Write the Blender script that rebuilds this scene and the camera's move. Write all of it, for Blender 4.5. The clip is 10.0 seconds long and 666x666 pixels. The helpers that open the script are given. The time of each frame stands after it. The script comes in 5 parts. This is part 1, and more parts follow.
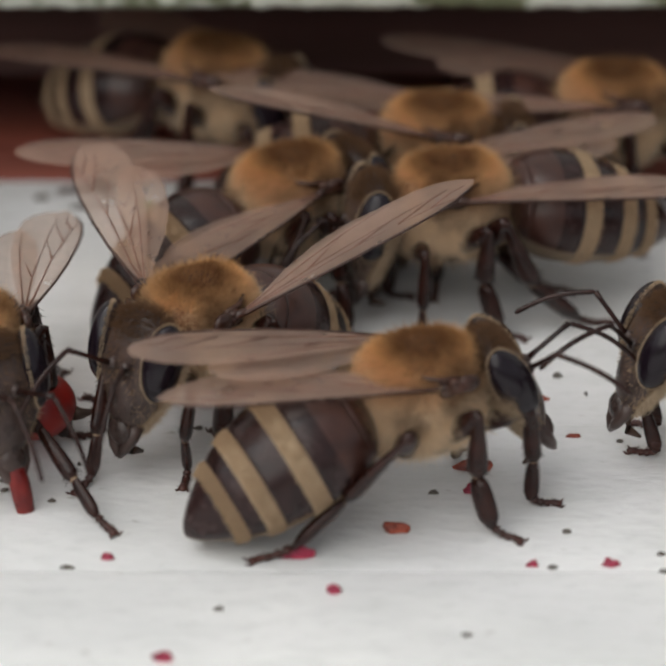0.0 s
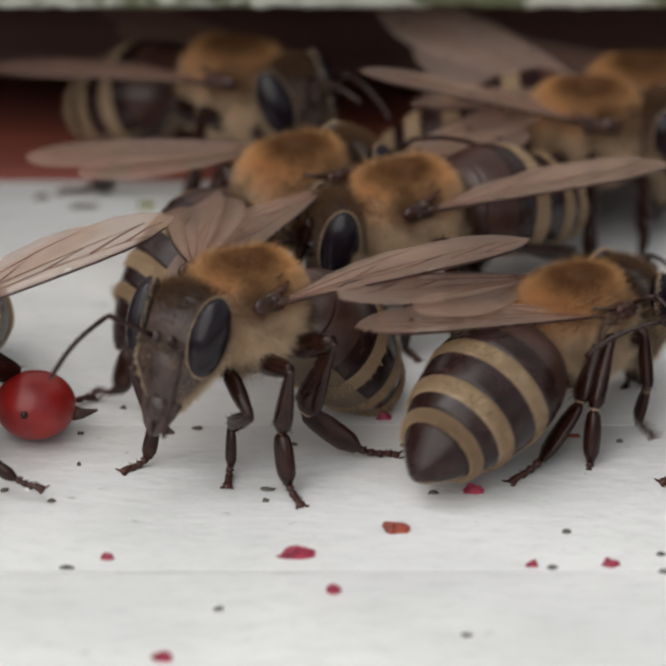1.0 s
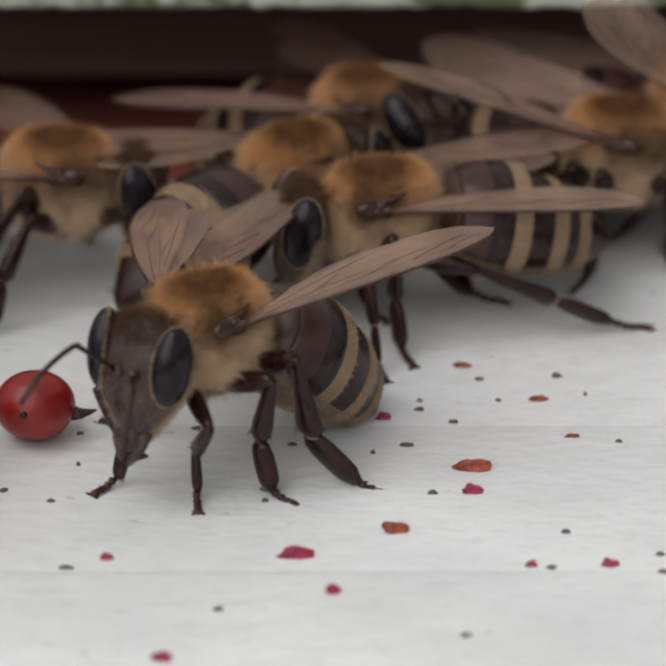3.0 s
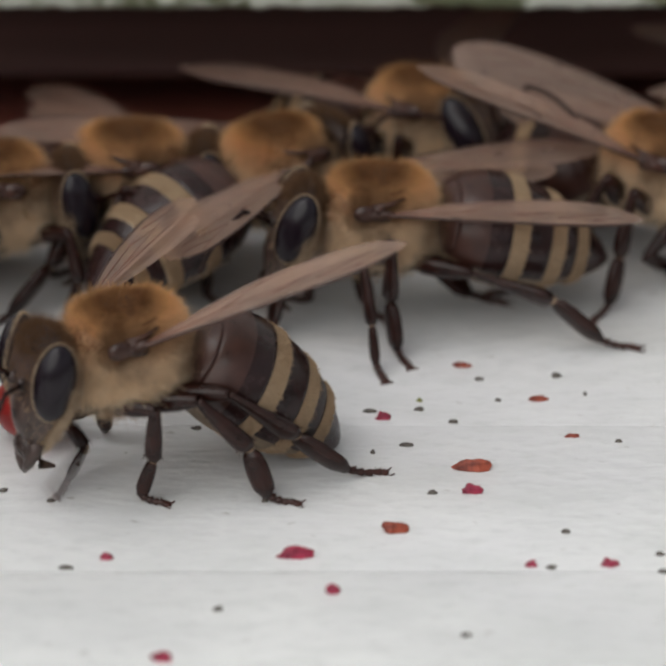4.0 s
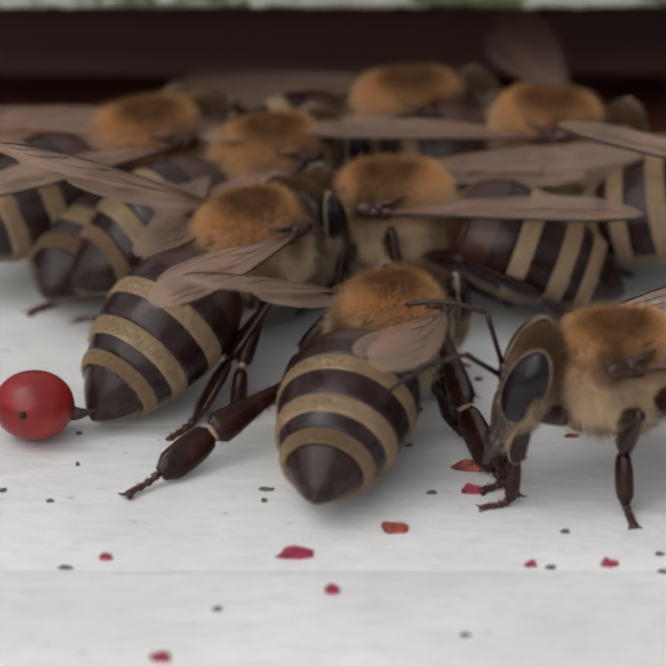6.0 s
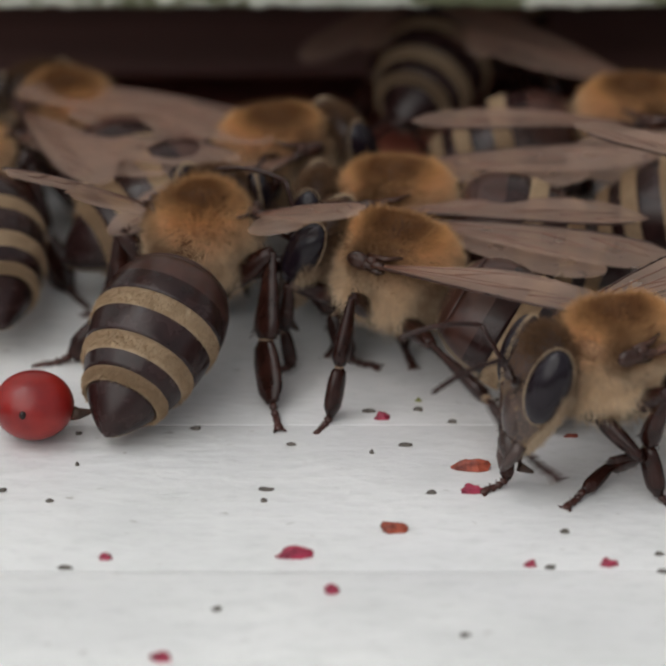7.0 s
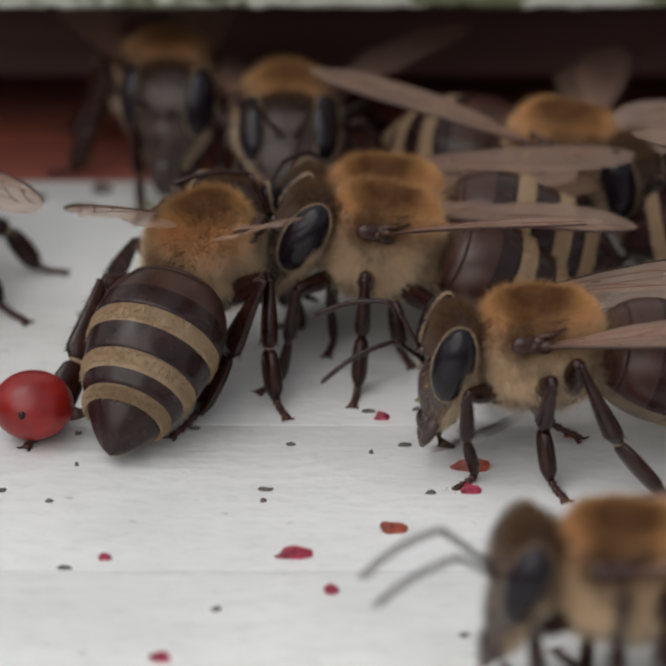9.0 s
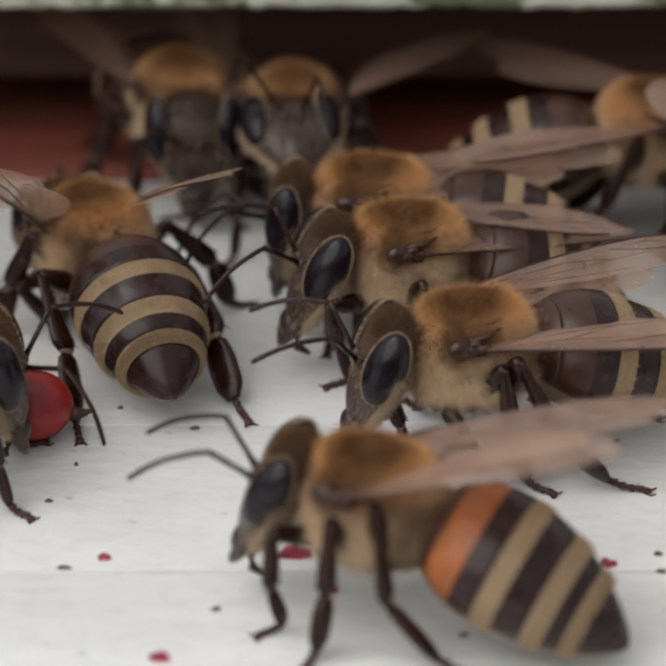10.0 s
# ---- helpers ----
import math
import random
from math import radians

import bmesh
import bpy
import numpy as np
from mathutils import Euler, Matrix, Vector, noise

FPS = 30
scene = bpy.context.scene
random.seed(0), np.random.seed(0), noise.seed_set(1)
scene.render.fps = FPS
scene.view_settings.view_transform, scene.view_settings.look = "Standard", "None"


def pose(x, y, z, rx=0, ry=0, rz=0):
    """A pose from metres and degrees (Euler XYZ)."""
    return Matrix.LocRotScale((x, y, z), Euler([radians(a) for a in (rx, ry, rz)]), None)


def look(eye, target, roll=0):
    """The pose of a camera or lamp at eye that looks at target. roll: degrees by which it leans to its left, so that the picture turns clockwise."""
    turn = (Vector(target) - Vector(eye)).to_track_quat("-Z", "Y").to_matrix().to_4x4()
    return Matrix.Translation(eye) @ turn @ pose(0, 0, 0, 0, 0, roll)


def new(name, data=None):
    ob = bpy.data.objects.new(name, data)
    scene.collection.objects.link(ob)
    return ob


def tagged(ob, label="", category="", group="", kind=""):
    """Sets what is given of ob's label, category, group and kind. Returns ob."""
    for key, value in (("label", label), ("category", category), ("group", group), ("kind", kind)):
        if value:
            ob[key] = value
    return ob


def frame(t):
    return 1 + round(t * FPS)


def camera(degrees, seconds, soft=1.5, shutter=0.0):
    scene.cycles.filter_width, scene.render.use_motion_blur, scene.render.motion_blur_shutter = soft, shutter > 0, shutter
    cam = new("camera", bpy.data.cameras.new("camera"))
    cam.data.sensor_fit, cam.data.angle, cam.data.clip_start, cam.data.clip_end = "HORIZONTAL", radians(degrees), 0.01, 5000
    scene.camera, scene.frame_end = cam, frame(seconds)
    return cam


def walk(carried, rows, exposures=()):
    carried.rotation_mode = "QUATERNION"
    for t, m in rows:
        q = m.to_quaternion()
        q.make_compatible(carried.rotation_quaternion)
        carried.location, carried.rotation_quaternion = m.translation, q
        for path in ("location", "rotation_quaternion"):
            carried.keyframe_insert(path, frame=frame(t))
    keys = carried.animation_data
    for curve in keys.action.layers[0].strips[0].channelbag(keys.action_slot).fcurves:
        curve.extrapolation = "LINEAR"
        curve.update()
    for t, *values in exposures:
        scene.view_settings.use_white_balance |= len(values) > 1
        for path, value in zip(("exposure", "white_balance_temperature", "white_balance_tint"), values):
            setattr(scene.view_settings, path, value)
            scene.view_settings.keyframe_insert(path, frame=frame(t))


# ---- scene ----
from mathutils import Quaternion

M = 0.001  # the scene is planned in millimetres


def mm(x, y, z, rx=0, ry=0, rz=0):
    return pose(x * M, y * M, z * M, rx, ry, rz)


# ---- camera: held still above the landing board, a slight drift to the right ----
cam = camera(12.05, 10.0, soft=2.6, shutter=0.4)
EYE = (0.0, -105.1 * M, 53.6 * M)


def aim(right):
    return look(EYE, (right * M, 0, 0))


walk(cam, [(0.0, aim(0.0)), (1.0, aim(0.01)), (2.5, aim(0.03)), (4.5, aim(0.045)), (6.0, aim(0.065)),
           (7.5, aim(0.085)), (9.0, aim(0.1)), (10.0, aim(0.115))],
     exposures=[(0.0, 0.43, 6430, 8), (1.0, 0.41, 6430, 8), (1.5, 0.29, 6360, 8), (2.5, 0.29, 6360, 8), (6.0, 0.29, 6360, 8), (9.2, 0.26, 6360, 8), (10.0, 0.45, 6470, 8)])
cam.data.dof.use_dof = True
cam.data.dof.focus_distance = 0.109
cam.data.dof.aperture_fstop = 62.0

# ---- daylight: bright overcast, the brightest sky high to the left ----
world = bpy.data.worlds.new("overcast_sky")
scene.world = world
world.use_nodes = True
wn = world.node_tree.nodes
sky = wn.new("ShaderNodeTexSky")
sky.sky_type, sky.sun_disc = "NISHITA", False
sky.sun_elevation, sky.sun_rotation = radians(62), radians(-70)
sky.air_density, sky.dust_density, sky.ozone_density = 1.0, 6.0, 0.6
wn["Background"].inputs["Strength"].default_value = 0.132
cloud = wn.new("ShaderNodeHueSaturation")
cloud.inputs["Saturation"].default_value = 0.15
world.node_tree.links.new(sky.outputs[0], cloud.inputs["Color"])
world.node_tree.links.new(cloud.outputs[0], wn["Background"].inputs["Color"])
sun = new("sun", bpy.data.lights.new("sun", "SUN"))
sun.data.energy, sun.data.angle, sun.data.color = 1.0, radians(60), (1.0, 0.95, 0.88)
sun.matrix_world = look((-0.55, -0.85, 0.85), (0, 0, 0))


# ---- materials ----
class Nodes:
    def __init__(self, name):
        self.mat = bpy.data.materials.new(name)
        self.mat.use_nodes = True
        self.tree = self.mat.node_tree
        self.bsdf = self.tree.nodes["Principled BSDF"]
        self.out = self.tree.nodes["Material Output"]

    def add(self, kind, **values):
        n = self.tree.nodes.new(kind)
        for key, value in values.items():
            n.inputs[key.replace("_", " ")].default_value = value
        return n

    def link(self, a, b):
        self.tree.links.new(a, b)

    def coords(self):
        return self.add("ShaderNodeTexCoord").outputs["Object"]

    def noise(self, scale, detail=4.0, stretch=None, rough=0.55):
        n = self.add("ShaderNodeTexNoise", Scale=scale, Detail=detail, Roughness=rough)
        src = self.coords()
        if stretch:
            m = self.add("ShaderNodeMapping", Scale=stretch)
            self.link(src, m.inputs["Vector"])
            src = m.outputs[0]
        self.link(src, n.inputs["Vector"])
        return n.outputs["Fac"]

    def ramp(self, fac, *stops):
        r = self.add("ShaderNodeValToRGB")
        els = r.color_ramp.elements
        while len(els) < len(stops):
            els.new(0.5)
        for e, (p, c) in zip(els, stops):
            e.position, e.color = p, (*c, 1)
        self.link(fac, r.inputs["Fac"])
        return r.outputs["Color"]

    def mix(self, fac, a, b, mode="MIX"):
        n = self.tree.nodes.new("ShaderNodeMix")
        n.data_type, n.blend_type = "RGBA", mode
        for sock, value in ((n.inputs[0], fac), (n.inputs[6], a), (n.inputs[7], b)):
            if isinstance(value, (int, float)):
                sock.default_value = value
            elif isinstance(value, tuple):
                sock.default_value = (*value, 1)
            else:
                self.link(value, sock)
        return n.outputs[2]

    def span(self, value, lo, hi, a=0.0, b=1.0):
        n = self.add("ShaderNodeMapRange", From_Min=lo, From_Max=hi, To_Min=a, To_Max=b)
        self.link(value, n.inputs["Value"])
        return n.outputs[0]

    def axis(self, name):
        n = self.add("ShaderNodeSeparateXYZ")
        self.link(self.coords(), n.inputs[0])
        return n.outputs[name]

    def bump(self, height, strength, distance):
        n = self.add("ShaderNodeBump", Strength=strength, Distance=distance)
        self.link(height, n.inputs["Height"])
        self.link(n.outputs[0], self.bsdf.inputs["Normal"])

    def done(self, colour=None, rough=None, **values):
        for key, value in (("Base Color", colour), ("Roughness", rough)):
            if value is None:
                continue
            if isinstance(value, tuple):
                self.bsdf.inputs[key].default_value = (*value, 1)
            elif isinstance(value, (int, float)):
                self.bsdf.inputs[key].default_value = value
            else:
                self.link(value, self.bsdf.inputs[key])
        for key, value in values.items():
            self.bsdf.inputs[key.replace("_", " ")].default_value = value
        return self.mat


def white_paint():
    n = Nodes("white_painted_wood")
    grain = n.noise(2600, 6, (0.38, 1, 1), 0.7)
    brush = n.noise(700, 6, (0.34, 1, 1), 0.65)
    patch = n.noise(150, 5, (0.6, 1, 1), 0.6)
    broad = n.noise(60, 3, (0.5, 1, 1), 0.5)
    spots = n.noise(1900, 4, (0.5, 1, 1))
    dents = n.noise(330, 3, (0.7, 1, 1), 0.5)
    base = n.ramp(patch, (0.3, (0.665, 0.668, 0.665)), (0.68, (0.80, 0.798, 0.79)))
    base = n.mix(n.span(broad, 0.45, 0.65, 0.0, 0.45), base, (0.70, 0.69, 0.715))
    base = n.mix(n.span(brush, 0.48, 0.68, 0.0, 0.4), base, (0.60, 0.61, 0.60))
    base = n.mix(n.span(grain, 0.5, 0.70, 0.0, 0.5), base, (0.55, 0.555, 0.545))
    base = n.mix(n.span(spots, 0.67, 0.74, 0.0, 0.75), base, (0.36, 0.34, 0.31))
    n.bump(n.mix(0.4, n.mix(0.5, grain, brush), dents), 0.6, 0.00022)
    return n.done(base, n.span(patch, 0.3, 0.7, 0.36, 0.58))


def chipped_paint():
    n = Nodes("chipped_white_paint")
    chips = n.noise(420, 5)
    base = n.ramp(chips, (0.42, (0.16, 0.17, 0.10)), (0.5, (0.62, 0.64, 0.56)), (0.8, (0.76, 0.77, 0.72)))
    n.bump(chips, 0.6, 0.0004)
    return n.done(base, 0.6)


def red_wood():
    n = Nodes("red_brown_wood")
    grain = n.noise(500, 5, (0.08, 1, 1))
    base = n.ramp(grain, (0.3, (0.17, 0.042, 0.026)), (0.75, (0.30, 0.078, 0.05)))
    n.bump(grain, 0.4, 0.0003)
    return n.done(base, 0.7)


# inner hive wood; the shade behind the slot is put into its colour
def shade_wood():
    n = Nodes("shade_toned_wood")
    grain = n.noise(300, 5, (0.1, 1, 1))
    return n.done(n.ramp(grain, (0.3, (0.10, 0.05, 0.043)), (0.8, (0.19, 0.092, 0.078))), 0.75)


def lawn():
    n = Nodes("lawn")
    return n.done(n.ramp(n.noise(60, 6), (0.3, (0.03, 0.05, 0.018)), (0.7, (0.08, 0.12, 0.04))), 0.9)


def chitin(name, dark, light, rough, scale=1400, relief=0.25, gloss=0.42):
    n = Nodes(name)
    v = n.noise(scale, 4)
    fine = n.noise(9000, 2)
    n.bump(fine, relief, 0.00003)
    return n.done(n.ramp(v, (0.3, dark), (0.75, light)), n.span(v, 0.3, 0.7, rough, rough + 0.14), Specular_IOR_Level=gloss)


def scutum(n):
    """1 on the dark plate on top of the thorax, 0 elsewhere."""
    x, y = n.axis("X"), n.axis("Y")
    a = n.add("ShaderNodeMath")
    a.operation = "MULTIPLY"
    n.link(x, a.inputs[0])
    n.link(x, a.inputs[1])
    b = n.add("ShaderNodeMath")
    b.operation = "MULTIPLY_ADD"
    n.link(y, b.inputs[0])
    n.link(y, b.inputs[1])
    n.link(a.outputs[0], b.inputs[2])
    disc = n.span(b.outputs[0], 0.5e-6, 2.3e-6, 1.0, 0.0)
    both = n.add("ShaderNodeMath")
    both.operation = "MULTIPLY"
    n.link(disc, both.inputs[0])
    n.link(n.span(n.axis("Z"), 0.5 * M, 1.5 * M), both.inputs[1])
    return both.outputs[0]


def hair(name, low, high, z0, z1, dull=0.22, soft=0.3, patch=0.1, plate=0.0):
    n = Nodes(name)
    isl = n.add("ShaderNodeNewGeometry").outputs["Random Per Island"]
    base = n.mix(n.span(n.axis("Z"), z0 * M, z1 * M), low, high)
    base = n.mix(n.span(isl, 0.0, 1.0, 0.0, dull), base, (0.12, 0.06, 0.025))
    base = n.mix(n.span(n.noise(480, 4), 0.46, 0.64, 0.0, patch), base, (0.17, 0.075, 0.03))
    if plate:
        base = n.mix(n.span(scutum(n), 0.0, 1.0, 0.0, plate), base, (0.13, 0.047, 0.021))
    n.done(base, 0.7, Specular_IOR_Level=0.2)
    lucent = n.add("ShaderNodeBsdfTranslucent")
    n.link(base, lucent.inputs["Color"])
    mixed = n.add("ShaderNodeMixShader")
    mixed.inputs[0].default_value = soft
    n.link(n.bsdf.outputs[0], mixed.inputs[1])
    n.link(lucent.outputs[0], mixed.inputs[2])
    n.link(mixed.outputs[0], n.out.inputs["Surface"])
    return n.mat


def thorax_skin():
    n = Nodes("thorax_skin")
    base = n.mix(n.span(n.axis("Z"), 0.5 * M, 1.5 * M), (0.15, 0.075, 0.036), (0.19, 0.08, 0.03))
    base = n.mix(scutum(n), base, (0.055, 0.024, 0.013))
    base = n.mix(n.span(n.noise(1500, 4), 0.4, 0.75, 0.0, 0.5), base, (0.14, 0.075, 0.035))
    return n.done(base, 0.6, Specular_IOR_Level=0.25)


def wing_film():
    n = Nodes("wing_membrane")
    v = n.noise(900, 3)
    crease = n.noise(1500, 2, (0.3, 1, 1))
    n.bump(crease, 0.3, 0.00005)
    n.done(n.ramp(v, (0.3, (0.44, 0.30, 0.235)), (0.75, (0.54, 0.38, 0.30))), 0.34, Specular_IOR_Level=0.6)
    clear = n.add("ShaderNodeBsdfTransparent")
    clear.inputs["Color"].default_value = (0.93, 0.875, 0.83, 1)
    lucent = n.add("ShaderNodeBsdfTranslucent")
    lucent.inputs["Color"].default_value = (0.62, 0.40, 0.30, 1)
    inner = n.add("ShaderNodeMixShader")
    inner.inputs[0].default_value = 0.35
    n.link(n.bsdf.outputs[0], inner.inputs[1])
    n.link(lucent.outputs[0], inner.inputs[2])
    outer = n.add("ShaderNodeMixShader")
    n.link(n.span(v, 0.3, 0.7, 0.50, 0.62), outer.inputs[0])
    n.link(inner.outputs[0], outer.inputs[1])
    n.link(clear.outputs[0], outer.inputs[2])
    n.link(outer.outputs[0], n.out.inputs["Surface"])
    return n.mat


def eye_facets():
    n = Nodes("compound_eye")
    cells = n.add("ShaderNodeTexVoronoi", Scale=22000.0)
    n.link(n.coords(), cells.inputs["Vector"])
    n.bump(cells.outputs["Distance"], 0.08, 0.00002)
    return n.done((0.010, 0.0062, 0.0095), 0.17, Specular_IOR_Level=0.28)


def berry_skin():
    n = Nodes("red_berry_skin")
    v = n.noise(500, 4)
    n.bump(n.noise(2500, 3), 0.2, 0.00005)
    return n.done(n.ramp(v, (0.3, (0.15, 0.005, 0.006)), (0.75, (0.36, 0.016, 0.010))), 0.34, Subsurface_Weight=0.0)


def crumb(name, a, b):
    n = Nodes(name)
    v = n.noise(2600, 4)
    n.bump(v, 0.6, 0.0001)
    return n.done(n.ramp(v, (0.36, a), (0.62, b)), 0.5)


PAINT, CHIPPED, REDWOOD, SHADEWOOD, LAWN = white_paint(), chipped_paint(), red_wood(), shade_wood(), lawn()
DARK = chitin("dark_chitin", (0.013, 0.0058, 0.0058), (0.034, 0.0150, 0.0140), 0.18, relief=0.12, gloss=0.32)
UMBER = chitin("umber_chitin", (0.027, 0.0105, 0.008), (0.064, 0.025, 0.018), 0.26)
SKULL = chitin("head_chitin", (0.025, 0.0155, 0.0135), (0.08, 0.051, 0.044), 0.24, gloss=0.36)
BROWN = chitin("brown_chitin", (0.03, 0.014, 0.008), (0.085, 0.04, 0.022), 0.42)
ORANGE = chitin("orange_chitin", (0.20, 0.055, 0.015), (0.36, 0.11, 0.03), 0.36)
LEG = chitin("leg_chitin", (0.010, 0.0035, 0.0028), (0.036, 0.0115, 0.008), 0.14, gloss=0.3)
FOOT = chitin("foot_chitin", (0.02, 0.006, 0.004), (0.075, 0.022, 0.015), 0.26, gloss=0.4)
BELLY = chitin("belly_plates", (0.12, 0.085, 0.055), (0.26, 0.19, 0.125), 0.5)
JOINT = chitin("pale_joint", (0.22, 0.145, 0.09), (0.38, 0.27, 0.18), 0.5)
BAND = hair("banded_felt", (0.54, 0.405, 0.275), (0.52, 0.385, 0.25), -2, 2, 0.2)
COAT = hair("thorax_coat", (0.95, 0.78, 0.57), (0.86, 0.49, 0.205), 0.05, 1.65, 0.34, 0.5, 0.72, 0.75)
FACE = hair("face_down", (0.44, 0.33, 0.23), (0.14, 0.078, 0.043), -1.4, 0.9)
RIM = hair("eye_fringe", (0.60, 0.49, 0.36), (0.56, 0.42, 0.28), -2, 2, 0.1)
SKIN = thorax_skin()
FILM, EYE_MAT, BERRY = wing_film(), eye_facets(), berry_skin()
VEIN = chitin("wing_vein", (0.11, 0.05, 0.033), (0.22, 0.105, 0.07), 0.4)
HINGE_SKIN = chitin("wing_hinge", (0.02, 0.007, 0.0045), (0.06, 0.02, 0.011), 0.24)
GARNET = chitin("garnet_chitin", (0.09, 0.006, 0.006), (0.22, 0.02, 0.016), 0.25)
PINK = crumb("crimson_crumb", (0.15, 0.010, 0.030), (0.40, 0.028, 0.072))
RUST = crumb("rust_crumb", (0.12, 0.022, 0.015), (0.38, 0.075, 0.036))
SOOT = crumb("dark_speck", (0.05, 0.04, 0.035), (0.13, 0.11, 0.09))
MOSS = crumb("green_speck", (0.12, 0.13, 0.02), (0.25, 0.25, 0.05))


# ---- mesh helpers ----
def part(name, bm, material, parent, label=""):
    """Links a bmesh (millimetres) as one mesh object under a thing or a part."""
    if isinstance(bm, bmesh.types.BMesh):
        data = bpy.data.meshes.new(name)
        bmesh.ops.scale(bm, vec=(M, M, M), verts=bm.verts)
        bm.normal_update()
        bm.to_mesh(data)
        bm.free()
        for p in data.polygons:
            p.use_smooth = True
        for m in (material if isinstance(material, (list, tuple)) else [material]):
            data.materials.append(m)
    else:
        data = bm
    ob = new(name, data)
    if parent:
        ob.parent = parent
    if label:
        tagged(ob, label)
    return ob


def skin(bm, rings, closed=(True, True), slot=lambda i, j: 0):
    """Faces between rings of points; the ends are closed with fans."""
    made = [[bm.verts.new(p) for p in ring] for ring in rings]
    n = len(made[0])
    for i, (a, b) in enumerate(zip(made, made[1:])):
        for j in range(n):
            f = bm.faces.new((a[j], a[(j + 1) % n], b[(j + 1) % n], b[j]))
            f.material_index = slot(i, j)
    if closed[0]:
        bm.faces.new(list(reversed(made[0]))).material_index = slot(0, 0)
    if closed[1]:
        bm.faces.new(made[-1]).material_index = slot(len(rings) - 2, 0)
    return made


def tube(bm, pts, radii, seg=8, flat=1.0, side=None, slot=0, fine=1):
    """A tapered limb along pts; flat squeezes it across side, fine rounds its outline."""
    pts = [Vector(p) for p in pts]
    if fine > 1:
        many, wide, last = [], [], len(pts) - 1
        for i in range(last):
            for k in range(fine):
                u = k / fine
                many.append(pts[i].lerp(pts[i + 1], u))
                a, b, c, d = (radii[min(last, max(0, i + q))] for q in (-1, 0, 1, 2))
                wide.append(max(0.02, 0.5 * (2 * b + (c - a) * u + (2 * a - 5 * b + 4 * c - d) * u * u + (3 * b - a - 3 * c + d) * u ** 3)))
        pts, radii = many + [pts[-1]], wide + [radii[-1]]
    rings = []
    for i, p in enumerate(pts):
        d = (pts[min(i + 1, len(pts) - 1)] - pts[max(i - 1, 0)]).normalized()
        s = Vector(side) if side else (Vector((0, 0, 1)) if abs(d.z) < 0.9 else Vector((1, 0, 0)))
        u = d.cross(s)
        u = u.normalized() if u.length > 1e-6 else d.orthogonal().normalized()
        v = d.cross(u).normalized()
        r = radii[i]
        rings.append([p + u * (r * math.cos(a)) + v * (r * flat * math.sin(a))
                      for a in (2 * math.pi * k / seg for k in range(seg))])
    skin(bm, rings, slot=lambda i, j: slot)


def blob(bm, centre, radii, seg=20, rings=12, warp=None, turn=None):
    made = bmesh.ops.create_uvsphere(bm, u_segments=seg, v_segments=rings, radius=1)["verts"]
    for v in made:
        p = Vector((v.co.x * radii[0], v.co.y * radii[1], v.co.z * radii[2]))
        p = warp(p) if warp else p
        p = turn @ p if turn else p
        v.co = p + Vector(centre)
    return made


def box(bm, lo, hi, wear=0.0):
    made = bmesh.ops.create_cube(bm, size=1)["verts"]
    for v in made:
        v.co = Vector([lo[k] if v.co[k] < 0 else hi[k] for k in range(3)])
    if wear:
        edges = {e for v in made for e in v.link_edges}
        bmesh.ops.bevel(bm, geom=list(edges), offset=wear, segments=3, affect="EDGES", profile=0.6)


def coat(points, normals, lengths, lean, width, rng, ruffle=0.18):
    """Hairs as slender blades on a surface; lean bends them along a direction."""
    verts, faces = [], []
    for p, n, l in zip(points, normals, lengths):
        d = n + lean + Vector(rng.normal(0, ruffle, 3))
        d.normalize()
        s = d.cross(Vector(rng.normal(0, 1, 3)))
        s = s.normalized() * (width * 0.5)
        k = len(verts)
        verts += [tuple((p - s) * M), tuple((p + s) * M), tuple((p + d * l) * M)]
        faces.append((k, k + 1, k + 2))
    data = bpy.data.meshes.new("hair")
    data.from_pydata(verts, [], faces)
    return data


# ---- the hive front: landing board, wall with its slot, the dark inside ----
SLOT_Y, SLOT_Z, BOARD_END = 11.4, 8.55, 13.8


def landing_board():
    board = tagged(new("landing_board"), "white painted wooden landing board of a beehive, worn and speckled",
                   "landing board", kind="structure")
    for name, y0, y1, top in (("plank", -75.0, -17.115, 0.0), ("plank", -17.075, -7.17, 0.0), ("plank", -7.15, BOARD_END, 0.003)):
        bm = bmesh.new()
        box(bm, (-180, y0, -9), (180, y1, top), 0.12 if y0 < -20 else 0.03)
        part(name, bm, PAINT, board)
    return board


